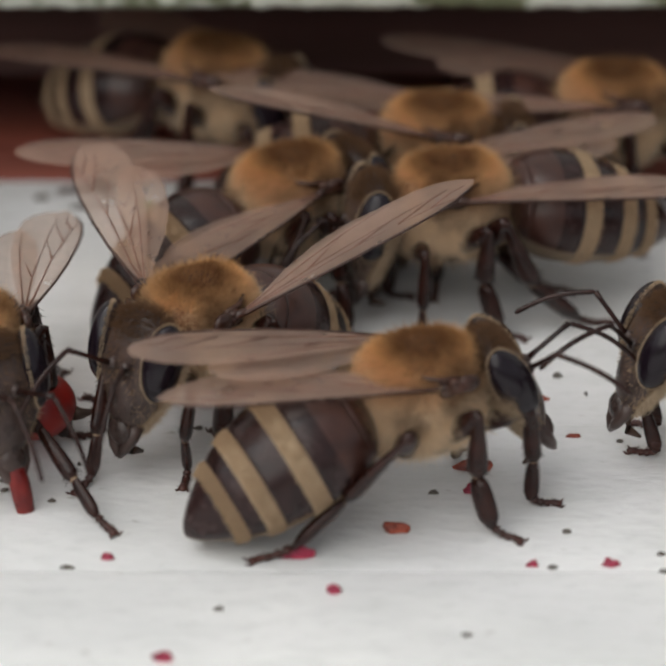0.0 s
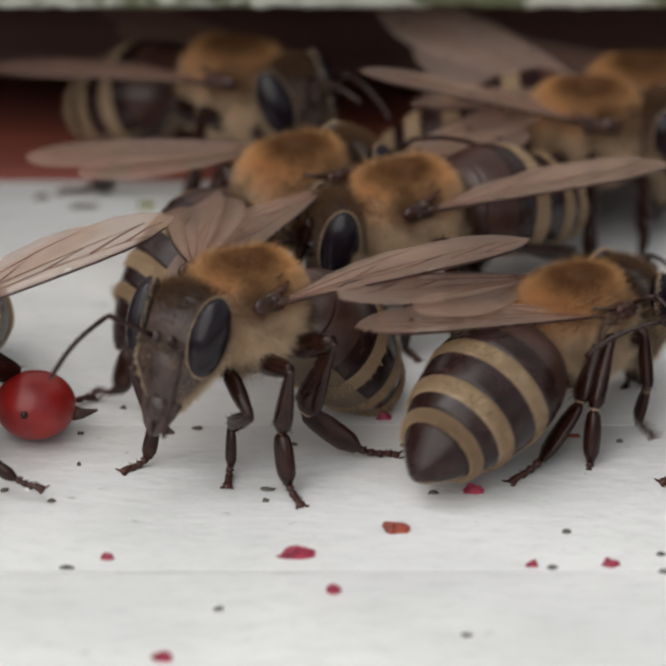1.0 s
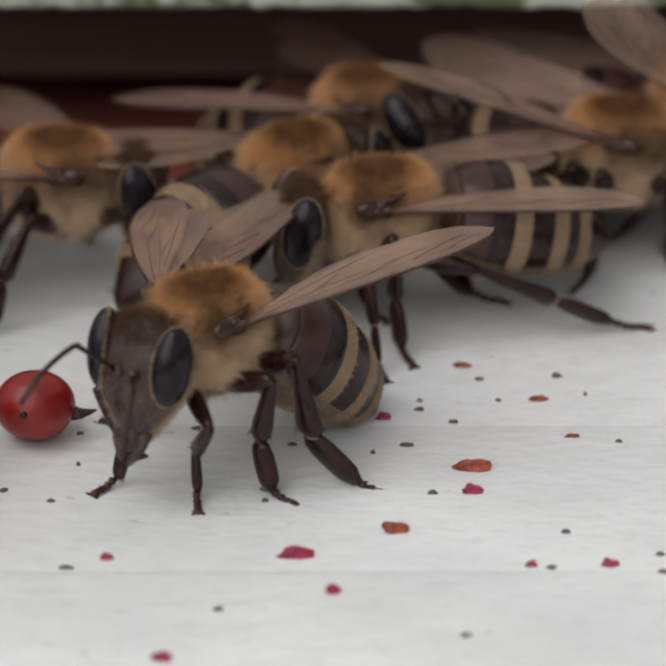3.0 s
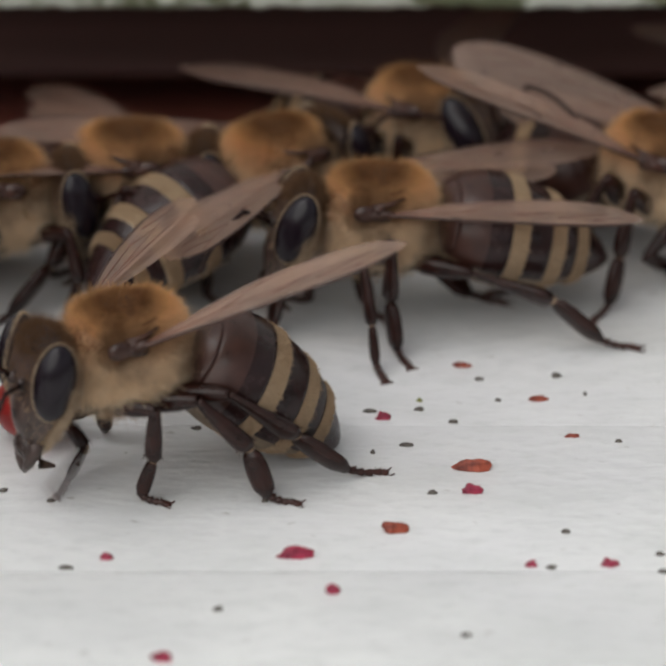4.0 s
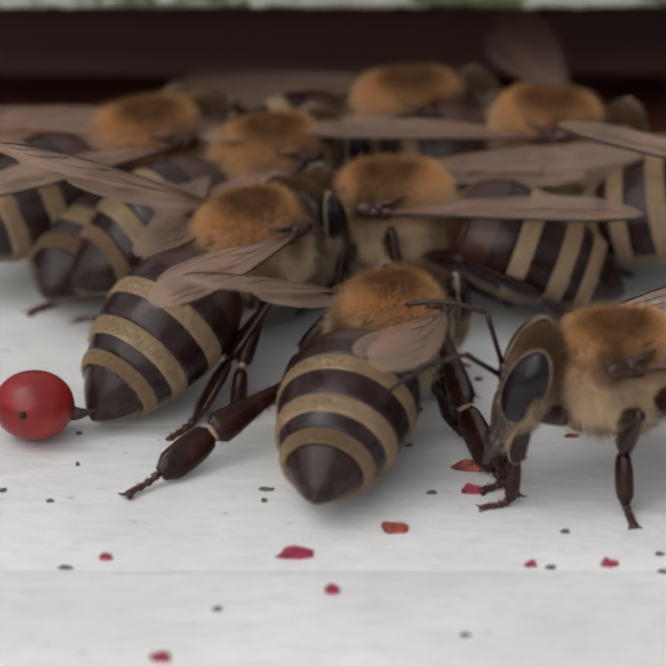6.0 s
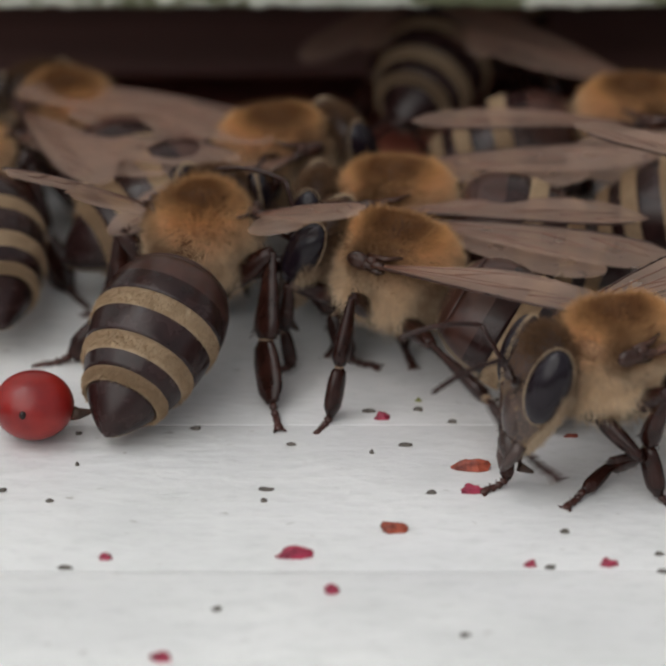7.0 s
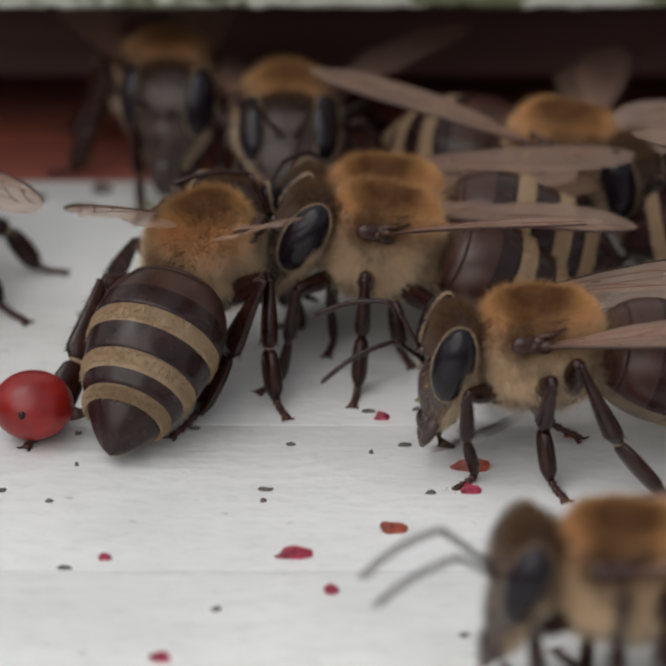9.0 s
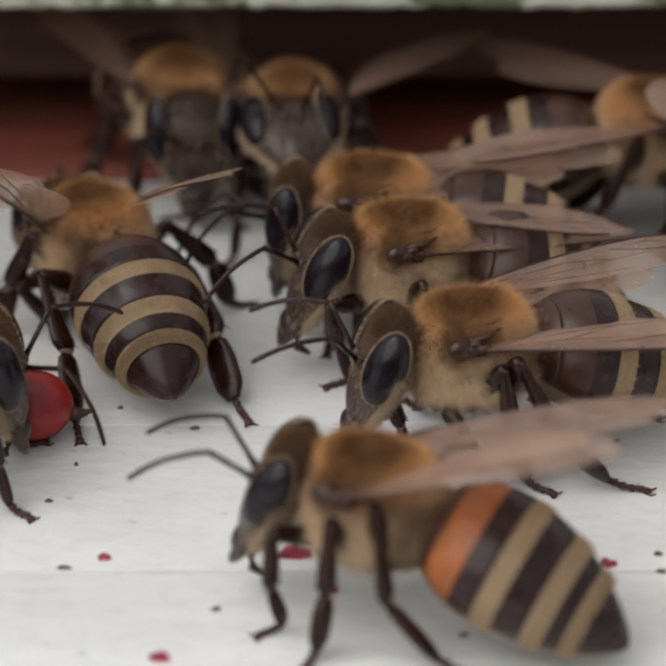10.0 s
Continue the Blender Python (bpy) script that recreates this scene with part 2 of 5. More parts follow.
def hive():
    wall = tagged(new("wall_front"), "white painted front wall of the hive above the entrance slot", "hive wall", kind="structure")
    bm = bmesh.new()
    box(bm, (-200, SLOT_Y, SLOT_Z + 0.5), (200, SLOT_Y + 20, 240), 0.2)
    part("wall_board", bm, PAINT, wall)
    rng = np.random.default_rng(4)
    bm = bmesh.new()
    rings = []
    for i in range(241):
        x = -30 + i * 0.25
        dip = 0.10 * noise.noise(Vector((x * 0.35, 2, 0))) + 0.10 * noise.noise(Vector((x * 1.6, 7, 0)))
        z = SLOT_Z + dip
        rings.append([(x, SLOT_Y - 0.25, SLOT_Z + 1.2), (x, SLOT_Y - 0.3, z + 0.35), (x, SLOT_Y - 0.12, z + 0.05),
                      (x, SLOT_Y + 0.3, z), (x, SLOT_Y + 1.0, z + 0.3), (x, SLOT_Y + 1.0, SLOT_Z + 1.2)])
    skin(bm, rings)
    part("drip_edge", bm, CHIPPED, wall, "rough edge with flaking white paint")
    # past 25.5 the floor turns darker in colour to stand for fading light
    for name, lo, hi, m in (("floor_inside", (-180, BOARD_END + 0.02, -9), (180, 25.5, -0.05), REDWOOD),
                            ("floor_back", (-180, 25.5, -9), (180, 60, -0.1), SHADEWOOD),
                            ("wall_back", (-180, 60, -0.05), (180, 70, 230), SHADEWOOD),
                            ("wall_left", (-200, SLOT_Y + 20, -9), (-180, 70, 240), SHADEWOOD),
                            ("wall_right", (180, SLOT_Y + 20, -9), (200, 70, 240), SHADEWOOD),
                            ("ceiling", (-200, SLOT_Y, 240), (200, 70, 250), SHADEWOOD)):
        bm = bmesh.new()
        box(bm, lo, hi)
        tagged(part(name, bm, m, None), "bare red-brown hive floor behind the slot" if m == REDWOOD else "wooden inside of the hive, toned dark for the shade in there",
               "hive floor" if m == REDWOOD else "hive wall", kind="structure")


def ground():
    bm = bmesh.new()
    bmesh.ops.create_grid(bm, x_segments=8, y_segments=8, size=400000)
    for v in bm.verts:
        v.co.z = -400
    tagged(part("ground", bm, LAWN, None), "green lawn below the hive stand", "lawn", kind="structure")


# ---- the bee ----
H = 4.1        # height of the middle of the thorax above the board
NECK, PETIOLE, HINGE = (1.92, 0, -0.25), (-1.75, 0, -0.3), (0.35, 1.68, 0.72)
SHARED = {}


def shape_thorax(p):
    """Squares the side view: a flat back, full shoulders and a deep breast."""
    x, z = abs(p.x) / 1.95, abs(p.z) / 1.62
    d = math.hypot(x, z)
    if d > 1e-4:
        full = ((x / d) ** 2.3 + (z / d) ** 2.3) ** (-1 / 2.3)
        p.x, p.z = p.x * full, p.z * full
    p.z *= 1.0 if p.z > 0 else 1.06
    p.y *= 0.96
    return p


def thorax_mesh():
    bm = bmesh.new()
    blob(bm, (0, 0, 0), (1.95, 1.72, 1.62), 28, 18, shape_thorax)
    blob(bm, (-1.35, 0, 0.75), (0.5, 0.95, 0.42), 16, 10)
    blob(bm, (1.55, 0, -0.25), (0.65, 0.6, 0.6), 12, 8)
    blob(bm, (-1.75, 0, -0.35), (0.5, 0.55, 0.5), 12, 8)
    return bm


def tegula_mesh(s):
    """The glossy scale and the knuckles round one wing root."""
    bm = bmesh.new()
    x, y, z = HINGE[0], HINGE[1] * s, HINGE[2]
    blob(bm, (x + 0.34, y + 0.05 * s, z + 0.04), (0.42, 0.2, 0.3), 14, 10)
    blob(bm, (x - 0.1, y + 0.1 * s, z + 0.2), (0.2, 0.15, 0.14), 10, 8)
    blob(bm, (x - 0.28, y + 0.02 * s, z - 0.14), (0.3, 0.16, 0.15), 10, 8)
    tube(bm, [(x + 0.1, y - 0.1 * s, z + 0.22), (x - 0.5, y - 0.05 * s, z + 0.3), (x - 1.0, y - 0.3 * s, z + 0.4)], [0.1, 0.1, 0.05], 8)
    return bm


def thorax_coat():
    rng = np.random.default_rng(11)
    pts, nrm, lng = [], [], []
    while len(pts) < 60000:
        d = Vector(rng.normal(0, 1, 3)).normalized()
        p = shape_thorax(Vector((d.x * 1.95, d.y * 1.72, d.z * 1.62)))
        bald = d.z > 0.55 and -0.75 < p.x < 0.85 and abs(p.y) < 0.95
        edge = (p.x / 0.85) ** 2 + (p.y / 1.0) ** 2
        if d.z > 0.5 and edge < 1 and rng.random() < 0.75 * (1 - edge):
            continue
        if d.z < -0.85 and rng.random() < 0.5:
            continue
        worn = noise.noise(Vector((p.x * 0.95, abs(p.y) * 0.95 + 3.1, p.z * 1.2))) if d.z < 0.75 else 0.0
        if worn > 0.16 and rng.random() < min(0.88, (worn - 0.16) * 6):
            continue
        n = Vector((d.x / 1.95, d.y / 1.72, d.z / 1.62)).normalized()
        pts.append(p * 0.985)
        nrm.append(n)
        lng.append((0.28 if bald else 0.44 if d.z > -0.2 else 0.62) * (rng.uniform(0.5, 1.3) if rng.random() < 0.96 else rng.uniform(1.3, 1.8)))
    return coat(pts, nrm, lng, Vector((-0.6, 0, -0.25)), 0.022, rng, 0.5)


PROFILE = ((0.0, 0.45), (0.25, 1.05), (0.6, 1.56), (1.15, 1.93), (1.9, 2.12), (2.65, 2.13), (3.4, 2.03), (4.15, 1.84), (4.8, 1.58),
           (5.3, 1.31), (5.7, 1.05), (6.05, 0.79), (6.35, 0.52), (6.55, 0.29), (6.65, 0.10))
SEGMENTS = (0.0, 0.7, 2.45, 3.95, 5.02, 5.42, 6.65)


def girth(s):
    """The half width of the abdomen at s, smoothed through PROFILE."""
    k = max(i for i, (a, _) in enumerate(PROFILE[:-1]) if s >= a or i == 0)
    (a, p1), (b, p2) = PROFILE[k], PROFILE[k + 1]
    u = min(1.0, max(0.0, (s - a) / (b - a)))
    m1 = (p2 - PROFILE[max(k - 1, 0)][1]) / (b - PROFILE[max(k - 1, 0)][0]) * (b - a)
    n2 = PROFILE[min(k + 2, len(PROFILE) - 1)]
    m2 = (n2[1] - p1) / (n2[0] - a) * (b - a)
    return (2 * u ** 3 - 3 * u * u + 1) * p1 + (u ** 3 - 2 * u * u + u) * m1 + (3 * u * u - 2 * u ** 3) * p2 + (u ** 3 - u * u) * m2


def tail_point(s, r, a):
    """A point of the abdomen at s back from the waist; it curves down towards the tip."""
    z = math.sin(a)
    return Vector((-s, r * math.cos(a), r * (0.93 * z if z > 0 else 0.80 * z) - 0.009 * s * s))


def tergite_mesh(k):
    bm = bmesh.new()
    s0, s1 = SEGMENTS[k], SEGMENTS[k + 1]
    steps, seg = (14 if k in (1, 2, 5) else 9), 40
    fit = [s0 + (s1 - s0) * i / steps for i in range(steps + 1)]
    rings = []
    for i, s in enumerate(fit):
        r = girth(s) * (1.0 + 0.022 * i / steps)
        rings.append([tail_point(s, r, 2 * math.pi * j / seg) for j in range(seg)])
    rings.append([tail_point(s1 + 0.02, girth(s1) * 0.93, 2 * math.pi * j / seg) for j in range(seg)])
    wide = (0.0, 0.0, 0.38, 0.46, 2.0, 0.0)[k]

    def slot(i, j):
        a = 2 * math.pi * (j + 0.5) / seg
        if math.sin(a) < -0.52:
            return 2
        if k == 1 and i / steps > 0.5:
            return 3
        return 1 if i / steps < wide else 0
    skin(bm, rings, closed=(True, True), slot=slot)
    return bm


def tail_coat():
    rng = np.random.default_rng(12)
    pts, nrm, lng = [], [], []
    while len(pts) < 16000:
        k = int(rng.integers(0, 6))
        s0, s1 = SEGMENTS[k], SEGMENTS[k + 1]
        wide = (0.6, 0.0, 0.38, 0.46, 1.0, 0.0)[k]
        keep = (0.7, 0.0, 1, 0.75, 0.75, 0.0)[k]
        u = rng.random()
        a = rng.uniform(0, 2 * math.pi)
        if u > wide * (1 + 0.05 * math.sin(7 * a) + rng.normal(0, 0.05)) or rng.random() > keep:
            continue
        s = s0 + (s1 - s0) * u
        r = girth(s) * (1.0 + 0.022 * u)
        pts.append(tail_point(s, r, a))
        nrm.append(Vector((0.0, math.cos(a), math.sin(a))))
        lng.append((0.22 if k < 2 else 0.15) * rng.uniform(0.6, 1.3))
    return coat(pts, nrm, lng, Vector((-2.0, 0, -0.1)), 0.034, rng, 0.22)


def shape_head(p):
    low = max(0.0, -p.z / 2.0)
    p.z *= 0.75 if p.z > 0 else 1.0
    p.y *= 1.0 - 0.52 * low
    p.x *= 1.0 - 0.30 * low
    p.x += 0.15 * low - 0.22 * p.z
    return p


def head_mesh():
    bm = bmesh.new()
    blob(bm, (0.75, 0, -0.15), (0.76, 1.70, 2.02), 28, 18, shape_head)
    blob(bm, (1.28, 0, -1.1), (0.44, 0.72, 0.98), 18, 12)     # clypeus
    blob(bm, (1.52, 0, -1.98), (0.3, 0.5, 0.42), 14, 10)       # lip
    for y in (-0.28, 0.28):
        blob(bm, (1.46, y, 0.05), (0.2, 0.2, 0.2), 10, 6)
    return bm


def face_coat():
    rng = np.random.default_rng(13)
    pts, nrm, lng = [], [], []
    while len(pts) < 11000:
        d = Vector(rng.normal(0, 1, 3)).normalized()
        p = shape_head(Vector((d.x * 0.76, d.y * 1.70, d.z * 2.02)))
        if d.x > 0.2 and d.z < 0.55 and rng.random() < (0.82 if d.z < -0.25 else 0.5):
            continue
        n = Vector((d.x / 0.76, d.y / 1.70, d.z / 2.02)).normalized()
        pts.append(p * 0.99 + Vector((0.75, 0, -0.15)))
        nrm.append(n)
        lng.append((0.34 if d.z > 0.7 else 0.26 if d.x < 0 else 0.13) * rng.uniform(0.6, 1.3))
    return coat(pts, nrm, lng, Vector((0.1, 0, -0.3)), 0.02, rng)


def eye_mesh(s):
    bm = bmesh.new()
    blob(bm, (0.86, 1.24 * s, 0.26), (0.62, 0.52, 1.13), 24, 18, None,
         Euler((radians(9 * s), radians(-17), radians(-34 * s))).to_matrix())
    return bm


def eye_rim(s):
    """Pale hair on the cheek and the back of the head behind one eye."""
    rng = np.random.default_rng(14)
    pts, nrm, lng = [], [], []
    while len(pts) < 2400:
        d = Vector(rng.normal(0, 1, 3)).normalized()
        if not -0.75 < d.x < 0.0 or d.y * s < 0 or d.z < -0.85 or rng.random() < 0.55 + 1.6 * d.z:
            continue
        p = shape_head(Vector((d.x * 0.76, d.y * 1.70, d.z * 2.02)))
        pts.append(p * 0.99 + Vector((0.75, 0, -0.15)))
        nrm.append(Vector((0.0, d.y, d.z)).normalized())
        lng.append(0.3 * rng.uniform(0.4, 1.4))
    turn = Euler((radians(9 * s), radians(-17), radians(-34 * s))).to_matrix()
    for _ in range(1600):
        a, y = rng.uniform(0, 2 * math.pi), rng.uniform(-0.1, 0.02)
        k = math.sqrt(1 - (y / 0.52) ** 2)
        p = turn @ Vector((0.625 * k * math.cos(a), y * s, 1.13 * k * math.sin(a)))
        pts.append(p + Vector((0.86, 1.24 * s, 0.26)))
        nrm.append((turn @ Vector((math.cos(a), 0.5 * s, 0.6 * math.sin(a)))).normalized())
        lng.append(0.075 * rng.uniform(0.5, 1.4))
    return coat(pts, nrm, lng, Vector((-0.1, 0, -0.1)), 0.022, rng, 0.3)


def antenna_mesh(s):
    bm = bmesh.new()
    elbow = Vector((1.1, 0.75 * s, 0.95))
    tube(bm, [(0, 0, 0), elbow * 0.3, elbow * 0.8, elbow], [0.10, 0.075, 0.075, 0.09])
    tip = Vector((2.1, 0.35 * s, -1.15))
    pts, rad = [], []
    for i in range(21):
        u = i / 20
        pts.append(elbow + tip * u + Vector((0.12, 0.05 * s, 0.15)) * math.sin(math.pi * u))
        rad.append((0.072 + 0.01 * (i % 2)) * (1 if 0 < i < 20 else 0.5))
    tube(bm, pts, rad)
    return bm


def mandible_mesh(s):
    bm = bmesh.new()
    tube(bm, [(1.25, 0.42 * s, -1.75), (1.45, 0.36 * s, -2.1), (1.6, 0.2 * s, -2.45), (1.68, 0.03 * s, -2.72)], [0.28, 0.26, 0.2, 0.09], 10, 0.85)
    return bm


def tongue_mesh():
    bm = bmesh.new()
    tube(bm, [(1.1, 0, -1.6), (1.25, 0, -2.3), (1.1, 0, -2.75), (0.7, 0, -2.95)], [0.28, 0.22, 0.15, 0.05], 10)
    return bm


FORE = ((0.0, 0.10, 0.10), (0.6, 0.20, 0.20), (1.6, 0.34, 0.62), (3.0, 0.48, 1.25), (4.6, 0.52, 1.78), (6.2, 0.46, 2.10), (7.4, 0.32, 2.10), (8.2, 0.08, 1.88), (8.75, -0.28, 1.52), (9.05, -0.62, 1.15), (9.12, -0.78, 0.98))
HIND = ((0.0, 0.10, 0.08), (0.8, 0.22, 0.45), (2.0, 0.34, 1.15), (3.4, 0.34, 1.62), (4.6, 0.24, 1.72), (5.6, 0.08, 1.52), (6.2, -0.2, 1.15), (6.45, -0.5, 0.8))


def wing_rows(outline, s):
    rows = []
    for i, (l, lead, trail) in enumerate(outline):
        row = []
        for k in range(9):
            u = k / 8
            y = lead + (-trail - lead) * u
            z = 0.05 * math.sin(u * 9.0) * math.sin(math.pi * min(1, l / 9)) - 0.10 * (u - 0.3) ** 2 * l / 4 - 0.006 * l * l
            row.append(Vector((-l * 0.97, y * s * 0.84, z)))
        rows.append(row)
    return rows


def wing_mesh(outline, s):
    bm = bmesh.new()
    made = [[bm.verts.new(p) for p in row] for row in wing_rows(outline, s)]
    for a, b in zip(made, made[1:]):
        for k in range(8):
            bm.faces.new((a[k], a[k + 1], b[k + 1], b[k]))
    return bm


def vein_mesh(outline, s, lines):
    bm = bmesh.new()
    rows = wing_rows(outline, s)
    for line, r in lines:
        pts = []
        for i, u in line:
            row = rows[i]
            k = min(7, int(u * 8))
            pts.append(row[k].lerp(row[k + 1], u * 8 - k))
        edge = len(bm.faces)
        tube(bm, pts, [r * (2.2 if i == 0 else 1.6 if i == 1 else 1.15 if i == 2 else 1.0) for i in range(len(pts) - 1)] + [r * 0.6], 6)
        if line[0] == (0, 0.02):    # the dark leading edge
            bm.faces.ensure_lookup_table()
            for f in bm.faces[edge:]:
                f.material_index = 1
    count = len(bm.faces)
    blob(bm, (0.05, 0.02 * s, 0.0), (0.36, 0.26, 0.22), 12, 8)
    blob(bm, (-0.35, 0.06 * s, 0.03), (0.28, 0.17, 0.14), 12, 8)
    bm.faces.ensure_lookup_table()
    for f in bm.faces[count:]:
        f.material_index = 1
    return bm


FORE_VEINS = (([(i, 0.02) for i in range(9)], 0.045), ([(0, 0.4), (2, 0.3), (4, 0.3), (6, 0.2), (7, 0.08)], 0.024),
              ([(1, 0.5), (3, 0.55), (5, 0.5), (7, 0.55)], 0.016), ([(1, 0.7), (3, 0.82), (4, 0.86), (5, 0.9)], 0.016),
              ([(4, 0.3), (5, 0.5)], 0.016), ([(5, 0.24), (6, 0.45), (7, 0.55)], 0.016), ([(3, 0.55), (4, 0.86)], 0.016),
              ([(6, 0.2), (7, 0.35), (8, 0.3)], 0.016))


def shared(key, make, material):
    """A mesh that all bees share."""
    if key not in SHARED:
        made = make()
        if isinstance(made, bmesh.types.BMesh):
            ob = part(key, made, material, None)
            SHARED[key] = ob.data
            bpy.data.objects.remove(ob)
        else:
            made.materials.append(material)
            SHARED[key] = made
    return SHARED[key]


# lengths of femur, tibia, basitarsus and foot; where the leg joins the breast; where its foot rests
LENGTHS = {"front": (2.15, 1.95, 1.35, 1.0), "middle": (2.35, 2.3, 1.7, 1.1), "hind": (2.45, 2.9, 2.2, 1.45)}
COXA = {"front": (1.15, 0.55, 2.75), "middle": (0.15, 0.75, 2.6), "hind": (-0.85, 0.8, 2.7)}
FEET = {"front": (3.3, 2.3), "middle": (0.2, 4.4), "hind": (-4.6, 3.9)}
SPREAD = {"front": 0.3, "middle": 0.45, "hind": 1.2}    # how far the knees are held out
RISE = {"front": 76, "middle": 72, "hind": 42}    # how steeply the basitarsus stands, in degrees


def bristles(bm, length, r0, r1, flat, rng, count, size):
    """Short stiff hairs along a limb that lies on x."""
    for _ in range(count):
        u, a = rng.uniform(0.05, 0.98), rng.uniform(0, 2 * math.pi)
        r = (r0 + (r1 - r0) * u) * 0.92
        n = Vector((0, math.sin(a) * flat, math.cos(a)))
        p = Vector((u * length, n.y * r, n.z * r))
        d = (n + Vector((0.9, 0, 0))).normalized() * size * rng.uniform(0.6, 1.3)
        w = d.cross(Vector((rng.uniform(-1, 1), 1, 0.3))).normalized() * 0.018
        bm.faces.new([bm.verts.new(q) for q in (p - w, p + w, p + d)])


def femur_mesh(which):
    l, k = LENGTHS[which][0], {"front": 1.05, "middle": 1.18, "hind": 1.35}[which]
    bm = bmesh.new()
    blob(bm, (0.05, 0, 0.05), (0.48, 0.4, 0.42), 12, 8)
    tube(bm, [(0.1 * l, 0, 0), (0.3 * l, 0, 0.02), (0.62 * l, 0, 0.03), (0.92 * l, 0, 0), (l, 0, 0)],
         [0.2 * k, 0.31 * k, 0.3 * k, 0.21 * k, 0.16 * k], 12, 0.8, (0, 1, 0), fine=4)
    bristles(bm, l, 0.28 * k, 0.24 * k, 0.8, random.Random(3), 40, 0.22)
    return bm


def tibia_mesh(which):
    l = LENGTHS[which][1]
    w = {"front": (0.17, 0.27, 0.28, 0.19), "middle": (0.17, 0.31, 0.36, 0.23), "hind": (0.19, 0.38, 0.52, 0.36)}[which]
    flat = 0.5 if which == "hind" else 0.75
    bm = bmesh.new()
    tube(bm, [(0, 0, 0), (0.14 * l, 0, 0), (0.5 * l, 0, 0), (0.88 * l, 0, 0), (0.98 * l, 0, 0)], [w[0], w[0] * 1.2, w[1], w[2], w[3]], 14, flat, (0, 1, 0), fine=4)
    count = len(bm.faces)
    tube(bm, [(0.95 * l, 0, 0), (l, 0, 0), (1.03 * l, 0, 0)], [w[3] * 0.95, w[3] * 0.85, w[3] * 0.6], 10, flat, (0, 1, 0))
    bm.faces.ensure_lookup_table()
    for f in bm.faces[count:]:
        f.material_index = 1
    bristles(bm, l, w[0], w[2], flat, random.Random(4), 60, 0.26 if which == "hind" else 0.18)
    return bm


def basitarsus_mesh(which):
    l = LENGTHS[which][2]
    w = {"front": (0.14, 0.23, 0.24, 0.14), "middle": (0.16, 0.39, 0.37, 0.18), "hind": (0.23, 0.52, 0.49, 0.25)}[which]
    flat = 0.42 if which == "hind" else 0.7
    bm = bmesh.new()
    tube(bm, [(0, 0, 0), (0.1 * l, 0, 0), (0.35 * l, 0, 0), (0.8 * l, 0, 0), (l, 0, 0)], [w[0], w[1] * 0.8, w[1], w[2], w[3]], 14, flat, (0, 1, 0), fine=4)
    return bm


def foot_mesh(which):
    """Four small joints, the pad and the two claws."""
    l = LENGTHS[which][3]
    bm = bmesh.new()
    pts, rad = [], []
    for i in range(4):
        for u, r in ((0.0, 0.075), (0.5, 0.11), (0.9, 0.13)):
            pts.append(((i + u) / 4 * l * 0.8, 0, 0.05 * math.sin(i)))
            rad.append(r * (1.1 - 0.05 * i))
    tube(bm, pts, rad, 8)
    blob(bm, (0.86 * l, 0, 0.0), (0.17, 0.15, 0.09), 10, 6)
    for q in (1, -1):
        tube(bm, [(0.8 * l, 0.05 * q, 0.03), (0.95 * l, 0.16 * q, 0.07), (1.06 * l, 0.2 * q, -0.07)], [0.06, 0.05, 0.018], 6)
    bristles(bm, l * 0.8, 0.11, 0.11, 1.0, random.Random(6), 24, 0.11)
    return bm


class Leg:
    pass


def leg(bee, which, s, rest):
    """One leg in four rigid pieces; gait() plants its foot."""
    g = Leg()
    g.which, g.side, g.rest = which, s, Vector((rest[0], rest[1], 0))
    g.coxa = Vector((COXA[which][0], COXA[which][1] * s, COXA[which][2]))
    g.femur = part("leg", shared("femur_" + which, lambda: femur_mesh(which), LEG), None, bee)
    g.tibia = part("tibia", shared("tibia_" + which, lambda: tibia_mesh(which), [LEG, JOINT]), None, g.femur)
    g.shank = part("basitarsus", shared("basitarsus_" + which, lambda: basitarsus_mesh(which), LEG), None, g.femur)
    g.foot = part("foot", shared("foot_" + which, lambda: foot_mesh(which), FOOT), None, g.femur, "red-brown foot with claws")
    return g


def limb_frame(a, b, across):
    """The pose of a piece that lies on x from a to b, in millimetres."""
    x = (b - a).normalized()
    z = x.cross(across).normalized()
    y = z.cross(x)
    return Matrix(((x.x, y.x, z.x, a.x * M), (x.y, y.y, z.y, a.y * M), (x.z, y.z, z.z, a.z * M), (0, 0, 0, 1)))


